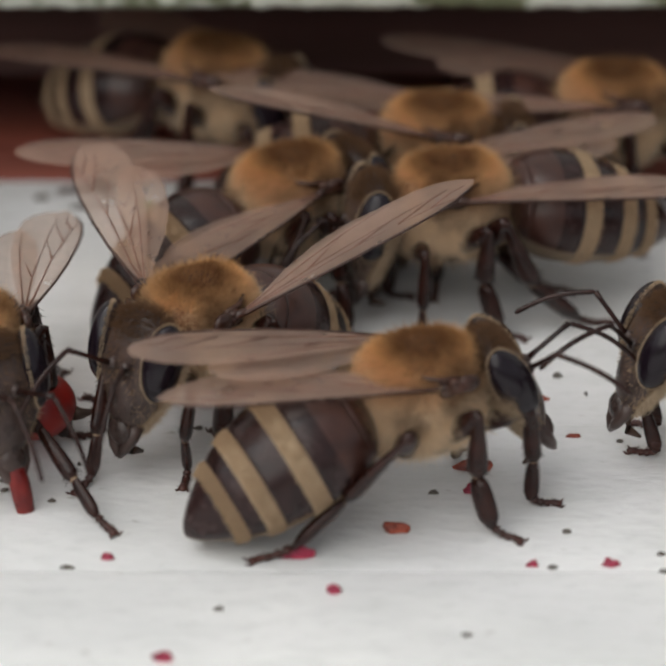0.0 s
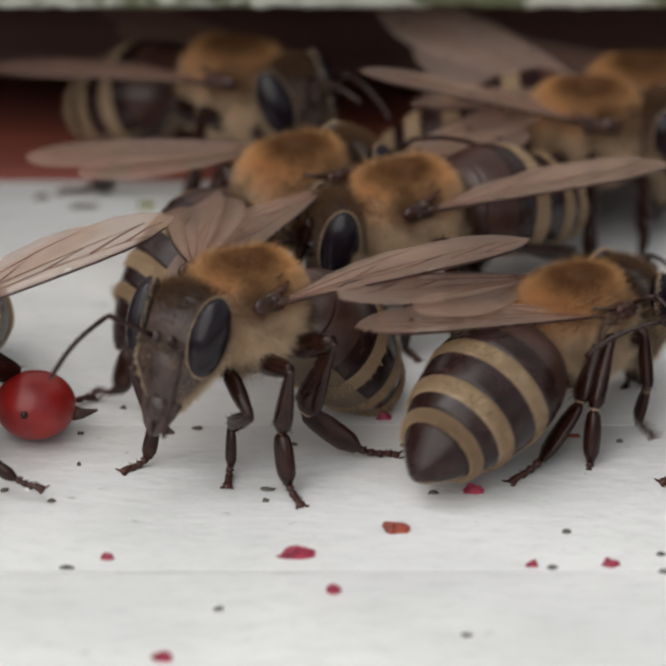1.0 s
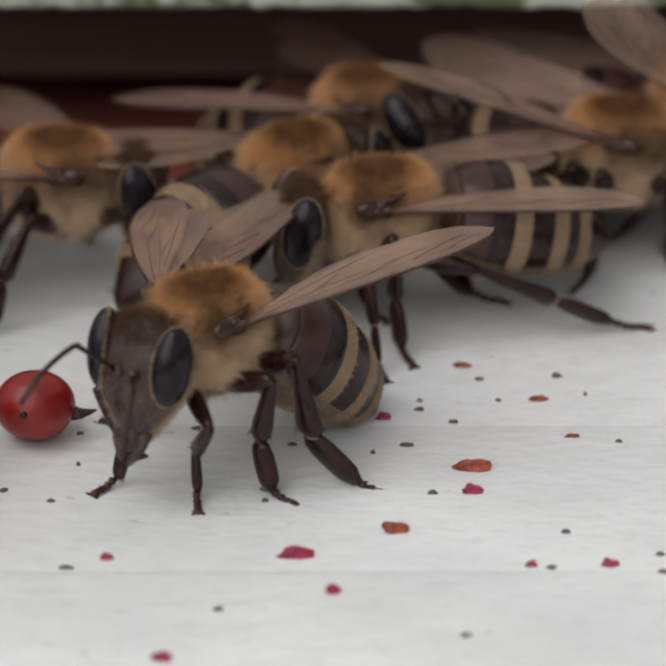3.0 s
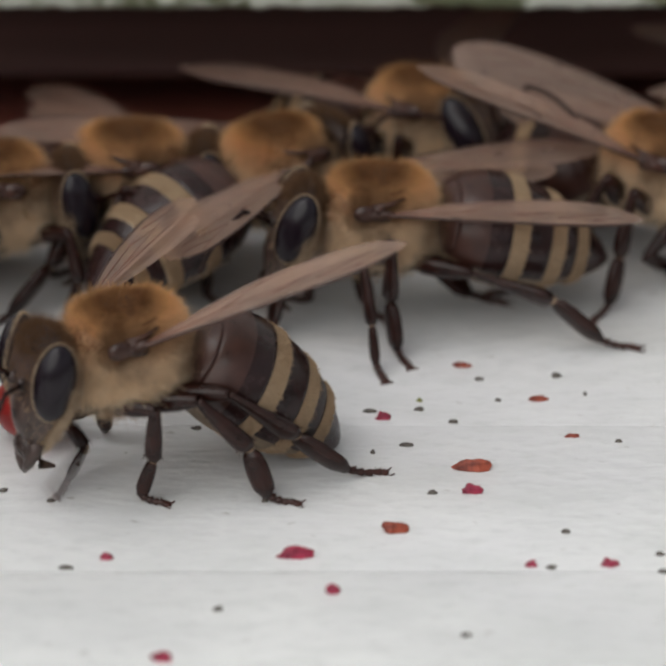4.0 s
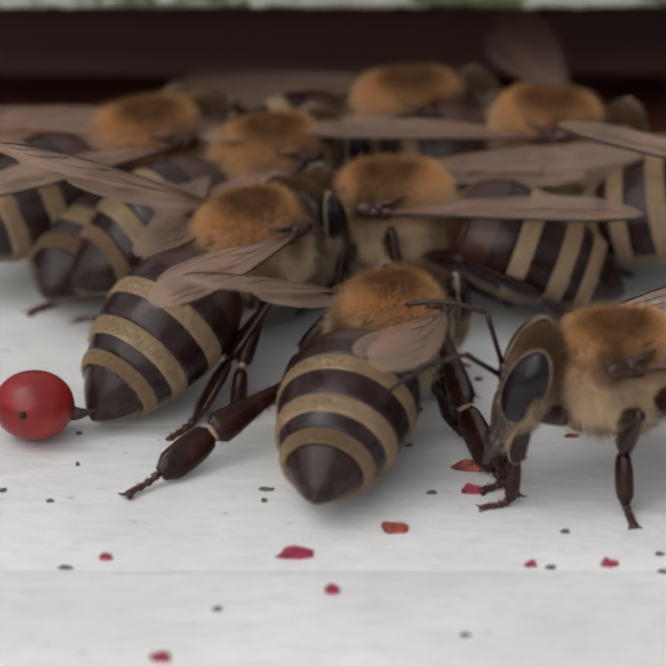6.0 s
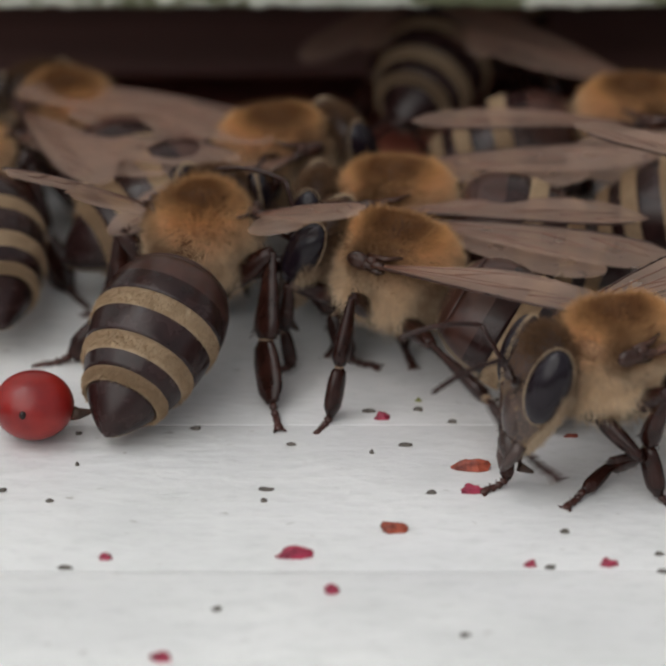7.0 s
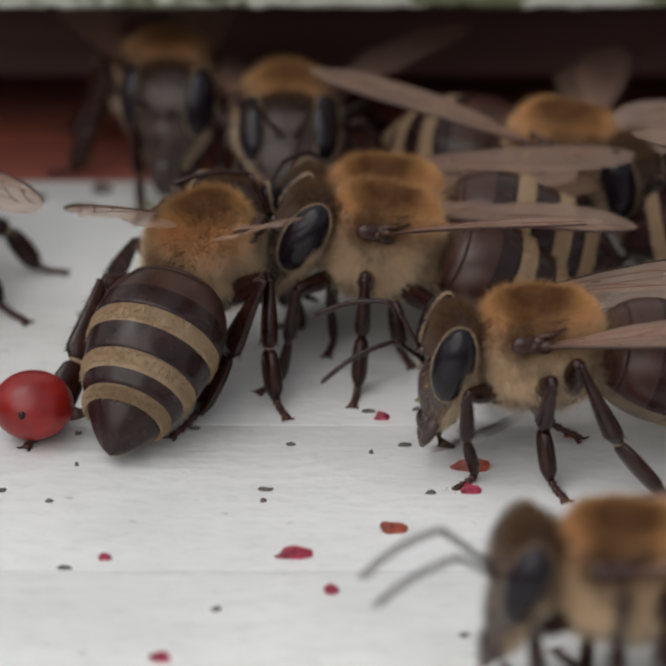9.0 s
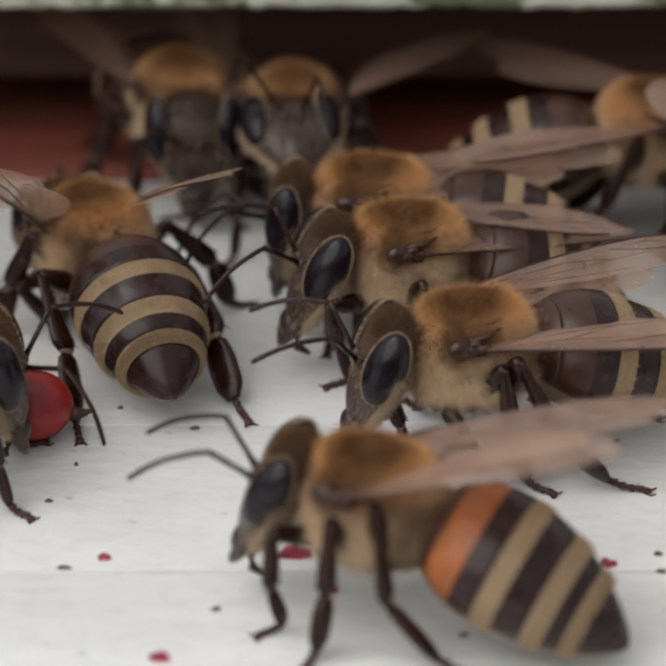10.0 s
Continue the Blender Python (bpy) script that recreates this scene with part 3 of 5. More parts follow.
def bend(g, foot, heading):
    """The poses of the four pieces with the claws at foot (in the bee's space); heading: the world's up there."""
    l1, l2, l3, l4 = LENGTHS[g.which]
    c, up = g.coxa, heading
    wing_side = Vector((0, g.side, 0))
    out = foot - c - wing_side * SPREAD[g.which]
    out -= up * out.dot(up)
    out = out.normalized() if out.length > 0.05 else Vector((1, 0, 0))
    across = out.cross(up)
    lie = 0.94
    heel = foot - out * (l4 * lie) + up * (l4 * 0.34 * 0.55)
    best, ankle = None, None
    tuck = 0.3 if g.which == "front" else 0.0
    for k in range(17):
        turn = (k + 1) // 2 * 8
        a = radians(max(14, min(108, RISE[g.which] + (turn if k % 2 else -turn))))
        p = heel + (up * math.sin(a) - out * math.cos(a)) * l3
        d = (p - c).length
        miss = max(0.0, d - (l1 + l2) * 0.985) + max(0.0, abs(l1 - l2) + 0.5 - d) + tuck * max(0.0, (l1 + l2) * 0.62 - d) + 0.004 * turn
        if best is None or miss < best - 1e-4:
            best, ankle = miss, p
    d = (ankle - c).length
    if d > (l1 + l2) * 0.985:
        move = (c - ankle) * (1 - (l1 + l2) * 0.985 / d)
        ankle, heel, foot = ankle + move, heel + move, foot + move
        d = (ankle - c).length
    x = (l1 * l1 - l2 * l2 + d * d) / (2 * d)
    ax = (ankle - c) / d
    lift = up + out * 0.3 + wing_side * SPREAD[g.which]
    lift = (lift - ax * lift.dot(ax)).normalized()
    knee = c + ax * x + lift * math.sqrt(max(0.02, l1 * l1 - x * x))
    plane = (ankle - c).cross(lift)
    plane = plane.normalized() if plane.length > 1e-4 else across
    plane = -plane if plane.dot(across) < 0 else plane
    return [limb_frame(p, q, y) for p, q, y in ((c, knee, plane), (knee, ankle, plane), (ankle, heel, plane), (heel, foot, across))]


class Bee:
    pass


def honey_bee(label, droop=14, head=(0, -8), wings=((16, 8), (16, 8)), feet=None, first=UMBER, tail_yaw=0, size=1.1, seed=1, hind_open=10):
    """A worker bee standing at the origin, looking along x. wings: (splay, lift, roll) in degrees, left and right."""
    rng = random.Random(seed)
    b = Bee()
    b.root = tagged(new("honey_bee"), label, "bee", "bees on the landing board")
    b.root.empty_display_size = 0.002
    b.root.scale = (size,) * 3
    th = part("thorax", shared("thorax", thorax_mesh, SKIN), None, b.root)
    th.matrix_basis = mm(0, 0, H)
    part("hair_coat", shared("thorax_coat", thorax_coat, COAT), None, th, "dense golden fur")
    for s in (1, -1):
        part("tegula", shared("tegula%d" % s, lambda: tegula_mesh(s), HINGE_SKIN), None, th, "dark red-brown scale over the wing root")
    b.tail = part("abdomen", shared("tergite_0", lambda: tergite_mesh(0), [UMBER, BAND, BELLY]), None, b.root, "dark abdomen with buff bands")
    b.tail_at = lambda dr, yw=0: mm(PETIOLE[0], PETIOLE[1], H + PETIOLE[2], 0, -dr, yw)
    b.tail.matrix_basis = b.tail_at(droop, tail_yaw)
    for k in range(1, 6):
        m = first if k == 1 else DARK
        key = "tergite_%d_%s" % (k, m.name)
        part("tergite", shared(key, lambda: tergite_mesh(k), [m, BAND, BELLY, DARK]), None, b.tail)
    part("hair_coat", shared("tail_coat", tail_coat, BAND), None, b.tail, "buff felted hair bands")
    b.head = part("head", shared("head", head_mesh, SKULL), None, b.root)
    b.head_at = lambda yw=0, pt=0: mm(NECK[0], NECK[1], H + NECK[2], 0, -pt, yw)
    b.head.matrix_basis = b.head_at(*head)
    b.head.scale = (1.06, 1.0, 1.12)
    part("hair_coat", shared("face_coat", face_coat, FACE), None, b.head, "short greyish facial hair")
    b.feelers = []
    for s in (1, -1):
        part("compound_eye", shared("eye%d" % s, lambda: eye_mesh(s), EYE_MAT), None, b.head, "large glossy blue-black eye")
        part("eye_rim", shared("rim%d" % s, lambda: eye_rim(s), RIM), None, b.head, "pale hair round the eye")
        part("mandible", shared("jaw%d" % s, lambda: mandible_mesh(s), SKULL), None, b.head)
        an = part("antenna", shared("antenna%d" % s, lambda: antenna_mesh(s), LEG), None, b.head)
        an.matrix_basis = mm(1.5, 0.28 * s, 0.05, rng.uniform(-12, 12), rng.uniform(-15, 25), rng.uniform(-20, 20))
        b.feelers.append(an)
    part("tongue", shared("tongue", tongue_mesh, BROWN), None, b.head)
    b.wings = []
    b.wing_at = lambda s, splay, lift, roll=0: mm(HINGE[0], HINGE[1] * s, H + HINGE[2], -roll * s, lift, -splay * s)
    for s, pitch in zip((1, -1), wings):
        w = part("forewing", shared("forewing%d" % s, lambda: wing_mesh(FORE, s), FILM), None, b.root, "translucent smoky wing")
        w.matrix_basis = b.wing_at(s, *pitch)
        part("vein", shared("foreveins%d" % s, lambda: vein_mesh(FORE, s, FORE_VEINS), [VEIN, HINGE_SKIN]), None, w)
        h = part("hindwing", shared("hindwing%d" % s, lambda: wing_mesh(HIND, s), FILM), None, w, "small translucent hind wing")
        h.matrix_basis = mm(-0.55, -0.16 * s, -0.12, 4 * s, -1, hind_open * s)
        b.wings.append(w)
    b.legs = []
    for which in ("front", "middle", "hind"):
        for s in (1, -1):
            f = (feet or {}).get((which, s))
            if f is None:
                fx, fy = FEET[which]
                f = (fx + rng.uniform(-0.6, 0.6), (fy + rng.uniform(-0.5, 0.4)) * s)
            b.legs.append(leg(b.root, which, s, f))
    return b


# ---- build the place ----
landing_board()
hive()
ground()


# ---- things lying on the board ----
def berry():
    bm = bmesh.new()

    def dent(p):
        p.z *= 0.92
        return p
    blob(bm, (0, 0, 1.3), (1.42, 1.3, 1.32), 32, 22, dent)
    ob = tagged(part("berry", bm, BERRY, None), "small glossy red berry lying on the board", "berry")
    bm = bmesh.new()
    tube(bm, [(1.3, -0.1, 1.0), (1.6, -0.1, 0.95), (1.85, -0.1, 1.0), (2.15, -0.15, 1.1)], [0.3, 0.2, 0.13, 0.04], 8)
    part("stalk", bm, BROWN, ob, "short dry brown stalk")
    bm = bmesh.new()
    blob(bm, (-0.35, -1.2, 1.55), (0.14, 0.1, 0.16), 10, 6)
    part("scar", bm, DARK, ob, "dark scar in the skin")
    return ob


def speck(kind, material, label, size, seed):
    """A crumb: an irregular flattened grain that rests on the board."""
    bm = bmesh.new()
    off = Vector((seed * 1.7, seed * 0.9, seed * 2.3))

    def warp(p):
        q = p * (1 + 0.6 * noise.noise(Vector((p.x / size[0], p.y / size[1], p.z / size[2])) * 1.3 + off))
        q.z = max(q.z, -0.1 * size[2])
        return q
    blob(bm, (0, 0, 0.05 * size[2]), (1, 1, 1), 11, 8, lambda p: warp(Vector((p.x * size[0], p.y * size[1], p.z * size[2]))))
    ob = part(kind, bm, material, None)
    for p in ob.data.polygons:
        p.use_smooth = False
    return tagged(ob, label, "crumb" if kind != "speck" else "speck", "crumbs on the board")

# crumbs: kind, x, y, half sizes
berry_thing = berry()
berry_thing.matrix_basis = mm(-10.38, -8.08, 0, 0, 0, 4)
CRUMBS = (
    ("p", -7.40, -16.31, 0.22, 0.15),
    ("r", 2.09, -14.51, 0.41, 0.23),
    ("p", 6.52, -16.74, 0.24, 0.13),
    ("p", 9.05, -16.71, 0.26, 0.18),
    ("p", 0.04, -18.39, 0.26, 0.18),
    ("p", -5.29, -22.35, 0.29, 0.19),
    ("p", 4.78, -11.93, 0.36, 0.20),
    ("p", -1.17, -16.17, 0.66, 0.21),
    ("r", 4.88, -10.32, 0.65, 0.26),
    ("r", 4.76, -2.74, 0.31, 0.14),
    ("r", 7.41, -5.33, 0.32, 0.14),
    ("r", 8.44, -8.04, 0.22, 0.10),
    ("p", 1.82, -6.70, 0.26, 0.17),
    ("d", 1.38, -6.20, 0.26, 0.12),
    ("d", 3.12, -6.07, 0.21, 0.08),
    ("g", 3.14, -5.37, 0.12, 0.08),
    ("d", 4.30, -6.99, 0.17, 0.07),
    ("d", 5.34, -3.77, 0.14, 0.06),
    ("d", 8.16, -3.51, 0.17, 0.15),
    ("d", 5.96, -5.37, 0.11, 0.06),
    ("d", 10.05, -8.41, 0.12, 0.06),
    ("d", 7.79, -14.62, 0.14, 0.06),
    ("d", 7.15, -16.92, 0.18, 0.05),
    ("d", -3.65, -19.45, 0.18, 0.05),
    ("d", 2.61, -8.69, 0.24, 0.07),
    ("d", -2.20, -11.81, 0.26, 0.09),
    ("d", -2.27, -12.56, 0.12, 0.06),
    ("d", -9.52, -12.56, 0.14, 0.09),
    ("d", -11.19, -11.87, 0.13, 0.04),
    ("d", -1.40, -8.63, 0.16, 0.09),
    ("d", -8.88, -7.83, 0.12, 0.07),
    ("d", -8.76, -10.05, 0.07, 0.04),
    ("d", 3.41, -12.02, 0.17, 0.04),
    ("d", 10.76, -16.07, 0.14, 0.10),
    ("d", 10.80, -17.16, 0.17, 0.07),
    ("d", -8.65, -16.90, 0.24, 0.04),
    ("d", 4.22, -20.98, 0.17, 0.04),
    ("d", -9.30, 12.81, 0.44, 0.30),
    ("d", -10.06, 11.14, 0.69, 0.16),
    ("g", -7.57, 11.27, 0.40, 0.21),
    ("d", -11.89, 12.05, 0.31, 0.19),
    ("d", -4.78, -7.46, 0.16, 0.10),
    ("d", -7.49, -5.94, 0.12, 0.07),
    ("d", 9.11, -4.91, 0.06, 0.11),
    ("d", 1.42, -9.21, 0.09, 0.04),
)
KINDS = {"p": ("crumb", PINK, "crimson crumb of pollen on the white board"), "r": ("crumb", RUST, "rust-red flake of debris on the white board"),
         "d": ("speck", SOOT, "dark speck of dirt on the white board"), "g": ("speck", MOSS, "greenish speck of dirt on the white board")}
for i, (kind, x, y, w, d) in enumerate(CRUMBS):
    name, material, label = KINDS[kind]
    ob = speck(name, material, label, (w, max(d * 0.8, 0.08), max(d * (1.35 if kind in "pr" else 1.0), 0.11)), i + 1)
    ob.matrix_basis = mm(x, y, 0.01)

# ---- the bees ----
bee_a = honey_bee("worker bee with raised wings, golden fur, facing forward on the board", droop=28, wings=((38, 24), (62, 10, 25)), seed=1, hind_open=9, feet={("hind", 1): (-2.81, 5.66), ("middle", 1): (1.99, 4.57), ("front", 1): (2.91, 1.93), ("front", -1): (5.24, -0.51)})
bee_b = honey_bee("worker bee with a dark abdomen beside the red berry", droop=18, wings=((12, 24), (20, 26)), seed=2)
bm = bmesh.new()
tube(bm, [(1.5, 0, -1.9), (1.75, 0.05, -2.6), (1.95, 0.12, -3.6), (2.05, 0.2, -4.7)], [0.24, 0.34, 0.27, 0.06], 12, 0.7, fine=3)
part("proboscis", bm, GARNET, bee_b.head, "stretched glossy dark red proboscis")
bee_c = honey_bee("worker bee with buff-banded abdomen walking across the board", droop=24, wings=((20, 2), (14, 4)), seed=3, feet={("hind", -1): (-6.24, -1.91), ("middle", -1): (1.79, -2.71), ("front", -1): (3.67, -0.92)})
bee_d = honey_bee("worker bee with large dark eyes and golden fur, facing a neighbour", droop=16, wings=((10, 2), (12, 6)), seed=4, feet={("front", 1): (2.44, 1.22), ("front", -1): (3.06, -0.45), ("middle", 1): (-0.55, 3.14)})
bee_e = honey_bee("worker bee with banded abdomen standing among the others", droop=12, wings=((12, 3), (12, 5)), seed=5, feet={("front", 1): (1.80, 3.33), ("middle", 1): (0.09, 3.99), ("hind", 1): (-8.25, 2.49), ("hind", -1): (-4.73, -0.18)})
bee_f = honey_bee("worker bee with broad banded abdomen, wings half open", droop=24, wings=((20, 6), (30, 6)), seed=6, feet={("hind", 1): (-7.85, 6.08), ("hind", -1): (-4.63, -4.71)})
bee_h = honey_bee("worker bee with a greyish head leaving the board", droop=16, seed=7)
bee_i = honey_bee("worker bee with bright orange fur ringing a dark thorax", droop=16, wings=((42, 6), (24, 2)), seed=8)
bee_k = honey_bee("worker bee in the shade of the entrance slot", droop=16, wings=((16, 4), (34, 8)), seed=9)
bee_l = honey_bee("worker bee with reddish-lit wings at the entrance", droop=10, wings=((10, 10), (55, 36, 75)), seed=10)
bee_m = honey_bee("worker bee with wings lifted, crowding towards the entrance", droop=14, wings=((22, 26, 30), (14, 20)), seed=11)
bee_n = honey_bee("worker bee with golden fur heading into the hive", droop=12, wings=((12, 6), (16, 8)), seed=12)
bee_o = honey_bee("worker bee partly hidden in the dark of the slot", droop=12, seed=13)
bee_p = honey_bee("worker bee with dark abdomen at the edge of the crowd", droop=16, wings=((16, 6), (30, 10)), seed=14)
bee_q = honey_bee("worker bee reaching over the red berry", droop=16, seed=15)
bee_r = honey_bee("worker bee with an orange-ringed banded abdomen on the board", droop=16, wings=((6, 27, 8), (10, 24)), first=ORANGE, seed=16, tail_yaw=-6, feet={("front", 1): (2.71, 1.44), ("middle", 1): (1.21, 2.47), ("hind", 1): (-3.97, 1.47)})


# ---- motion ----
def at(x, y, yaw, z=0.0, pitch=0.0, roll=0.0):
    """A bee's place on the board (millimetres) and its heading; pitch lifts the head."""
    return mm(x, y, z, roll, -pitch, yaw)


def heads(bee, *rows):
    walk(bee.head, [(t, bee.head_at(yaw, pitch)) for t, yaw, pitch in rows])


def tails(bee, *rows):
    walk(bee.tail, [(t, bee.tail_at(droop, yaw)) for t, droop, yaw in rows])


def wing(bee, s, *rows):
    walk(bee.wings[0 if s > 0 else 1], [(t, bee.wing_at(s, *rest)) for t, *rest in rows])


def curves_of(ob):
    keys = ob.animation_data
    found = {(c.data_path, c.array_index): c for c in keys.action.layers[0].strips[0].channelbag(keys.action_slot).fcurves}
    return [found["location", k] for k in range(3)] + [found["rotation_quaternion", k] for k in range(4)]


def thin(rows, slack):
    """Leaves out the rows that lie on the straight way between their neighbours."""
    kept, i = [rows[0]], 0
    while i < len(rows) - 1:
        j = i + 1
        while j + 1 < len(rows) and j - i < 24:
            ok = True
            for k in range(i + 1, j + 1):
                u = (k - i) / (j + 1 - i)
                for a, b, c in zip(rows[i][1], rows[k][1], rows[j + 1][1]):
                    if abs(a + (c - a) * u - b) > slack:
                        ok = False
                        break
                if not ok:
                    break
            if not ok:
                break
            j += 1
        kept.append(rows[j])
        i = j
    return kept


def gait(bee, plants={}, stride=1.7):
    """Plants the feet: each stays on the board until its rest has moved a stride away, then swings there, three legs at a time.
    plants: per leg (front, middle, hind; left, right), rows of seconds and the place on the board in millimetres."""
    path, size, last = curves_of(bee.root), bee.root.scale[0], 300
    bodies = []
    for i in range(last + 1):
        v = [c.evaluate(1 + i) for c in path]
        turn = Matrix.LocRotScale(None, Quaternion(v[3:]), None)
        bodies.append(Matrix.Translation(v[:3]) @ turn @ Matrix.Scale(size, 4))

    def goal(g, i):
        p = bodies[min(i, last)] @ (g.rest * M)
        return Vector((p.x, p.y, 0.0)) / M
    marks = {j: [(max(0, round(t * FPS) - 1), Vector((x, y, 0.0))) for t, x, y in rows] for j, rows in plants.items()}
    spot = [marks[j][0][1].copy() if j in marks and marks[j][0][0] == 0 else goal(g, 0) for j, g in enumerate(bee.legs)]
    swing = [None] * 6
    feet = [[] for _ in bee.legs]
    for i in range(last + 1):
        for j, g in enumerate(bee.legs):
            row, side = divmod(j, 2)
            if swing[j] is None:
                rows = marks.get(j, ())
                due = [(f, p) for f, p in rows if i < f <= i + 5 and (p - spot[j]).length > 0.35]
                held = any(abs(f - i) <= 3 for f, p in rows)
                parked = any(f <= i <= h and h - f < 50 and (p - q).length < 0.7 for (f, p), (h, q) in zip(rows, rows[1:]))
                away = (goal(g, i) - spot[j]).length
                busy = any(swing[k] is not None and (sum(divmod(k, 2)) % 2) != (row + side) % 2 for k in range(6))
                if due:
                    swing[j] = (i, max(2, due[0][0] - i), spot[j].copy(), due[0][1])
                elif not held and away > (3.4 if parked else stride) and (not busy or away > stride * 1.7):
                    ahead = goal(g, i + 4) * 1.6 - goal(g, i) * 0.6
                    swing[j] = (i, 4, spot[j].copy(), ahead)
            lift = 0.0
            if swing[j] is not None:
                t0, n, p, q = swing[j]
                u = (i - t0) / n
                spot[j] = p.lerp(q, u * u * (3 - 2 * u))
                lift = 0.7 * math.sin(math.pi * u)
                if i >= t0 + n:
                    spot[j], swing[j], lift = q.copy(), None, 0.0
            feet[j].append(spot[j] + Vector((0, 0, 0.06 + lift)))
    for g, way in zip(bee.legs, feet):
        tracks = ([], [], [], [])
        for i in range(last + 1):
            back = bodies[i].inverted()
            here = (back @ (way[i] * M)) / M
            up = (back.to_3x3() @ Vector((0, 0, 1))).normalized()
            poses = bend(g, here, up)
            root = poses[0].inverted()
            for k, m in enumerate([poses[0]] + [root @ p for p in poses[1:]]):
                q = m.to_quaternion()
                if tracks[k]:
                    q.make_compatible(Quaternion(tracks[k][-1][1][3:]))
                tracks[k].append((i, (*(m.translation / M * 0.4), *q), m))
        for ob, rows in zip((g.femur, g.tibia, g.shank, g.foot), tracks):
            walk(ob, [((i / FPS), m) for i, _, m in thin(rows, 0.012)])


def feel(bee, seed):
    """Restless feelers."""
    rng = random.Random(seed)
    for ob in bee.feelers:
        base = ob.matrix_basis.copy()
        rows, t = [], 0.0
        while t < 10.0:
            rows.append((t, base @ pose(0, 0, 0, rng.uniform(-10, 10), rng.uniform(-14, 14), rng.uniform(-12, 12))))
            t += rng.uniform(0.3, 0.6)
        rows.append((10.0, base))
        walk(ob, rows)


def motions():
    walk(bee_a.root, [(0, at(-4.76, -8.02, 231, -0.00, 1.0)), (0.3, at(-4.58, -7.00, 236, -0.10, 3.1)), (0.5, at(-4.45, -6.70, 235, -0.17, 4.5)), (0.8, at(-3.73, -8.06, 230, 0.55, 4.7)), (1, at(-3.41, -9.02, 224, 1.03, 4.9)), (1.2, at(-3.57, -9.12, 219, 1.02, 4.2)), (1.5, at(-3.99, -9.17, 219, 1.00, 3.3)), (2, at(-4.68, -9.43, 217, 0.75, 1.0)), (2.3, at(-4.56, -9.69, 224, 0.84, 2.0)), (2.5, at(-4.33, -9.75, 233, 0.90, 2.7)), (2.7, at(-3.97, -9.65, 230, 0.86, 2.3)), (3.3, at(-5.29, -10.44, 215, 0.72, 1.2)), (3.8, at(-6.45, -10.34, 206, 0.60, 0.2)), (4, at(-7.05, -10.87, 205, 0.56, -0.2)), (4.15, at(-7.26, -11.57, 205, 0.70, -0.1)), (4.4, at(-4.51, -10.16, 219, 0.93, -0.1)), (4.5, at(-4.06, -10.33, 228, 1.03, -0.1)), (4.7, at(-3.26, -8.53, 290, 0.62, 0.2)), (4.85, at(-2.86, -7.68, 319, 0.31, 0.4)), (5, at(-2.68, -7.00, 334, 0.00, 0.7)), (5.2, at(-2.06, -5.63, 349, -0.09, 0.6)), (5.4, at(-2.60, -3.64, 370, -0.19, 0.6)), (5.5, at(-2.00, -3.87, 375, -0.23, 0.6)), (5.7, at(-2.48, -2.96, 391, -0.16, 0.6)), (6, at(-2.92, -1.50, 412, -0.04, 0.7)), (6.2, at(-2.95, -1.08, 420, -0.04, 0.2)), (6.8, at(-4.31, -1.14, 437, 0.19, 1.9)), (7.3, at(-4.82, -2.14, 440, 0.41, 3.8)), (7.5, at(-4.64, -2.27, 442, 0.42, 3.4)), (8, at(-4.40, -2.41, 443, 0.36, 1.7)), (8.5, at(-4.06, -1.77, 431, -0.00, 4.5)), (9, at(-4.39, -2.50, 428, 0.43, 4.2)), (9.5, at(-5.34, -1.71, 457, -0.33, -0.9)), (9.8, at(-7.29, -0.14, 469, -0.41, -3.4)), (10, at(-8.46, -0.29, 479, -0.53, -6.0))])
    heads(bee_a, (0, -3, -2), (0.5, 15, 11), (1, 11, 2), (1.5, 8, -4), (2, 2, -0), (2.5, 18, -3), (4, 8, -5), (4.5, 33, -5), (5, 5, -14), (5.5, -16, 2), (6, -5, -6), (7.5, -3, -4), (8, -2, -3), (8.5, -2, -2), (9, -1, -2), (9.5, -1, -1), (10, 0, 0))
    tails(bee_a, (0, 33, 0), (0.5, 33, 0), (1, 42, -7), (1.5, 42, -10), (2, 38, -14), (2.5, 40, -7), (4, 36, -11), (4.5, 46, -7), (5, 26, 0), (5.5, 23, -1), (6, 24, -3), (7.5, 23, -16), (8, 25, -9), (8.5, 18, -2), (9, 24, -0), (9.5, 20, -9), (10, 20, -10))
    wing(bee_a, 1, (0, 33, 26, 0), (0.5, 37, 15, 0), (1, 24, 11, 0), (1.5, 33, 19, 0), (2, 36, 22, 0), (2.5, 26, 14, 0), (4, 24, 24, 0), (4.5, 16, 20, 0), (5, 28, 13, 0), (6, 25, 31, 0), (7.5, 28, 35, 0), (8, 30, 25, 0), (8.5, -5, 30, 0), (9, -2, 32, 0), (9.5, 18, 29, 0), (10, 40, 35, 0))
    wing(bee_a, -1, (0, 62, 10, 25), (0.5, 58, -8, 22), (1, 56, -4, 25), (1.5, 52, -1, 25), (2, 51, -0, 26), (2.5, 59, -5, 26), (4, 55, -1, 26), (4.5, 71, -5, 28), (5, 6, 12, 0), (6.2, 20, 12, 0), (7.5, 50, 38, 0), (8, 41, 29, 0), (9.5, 31, 35, 0), (10, 4, 26, 0))
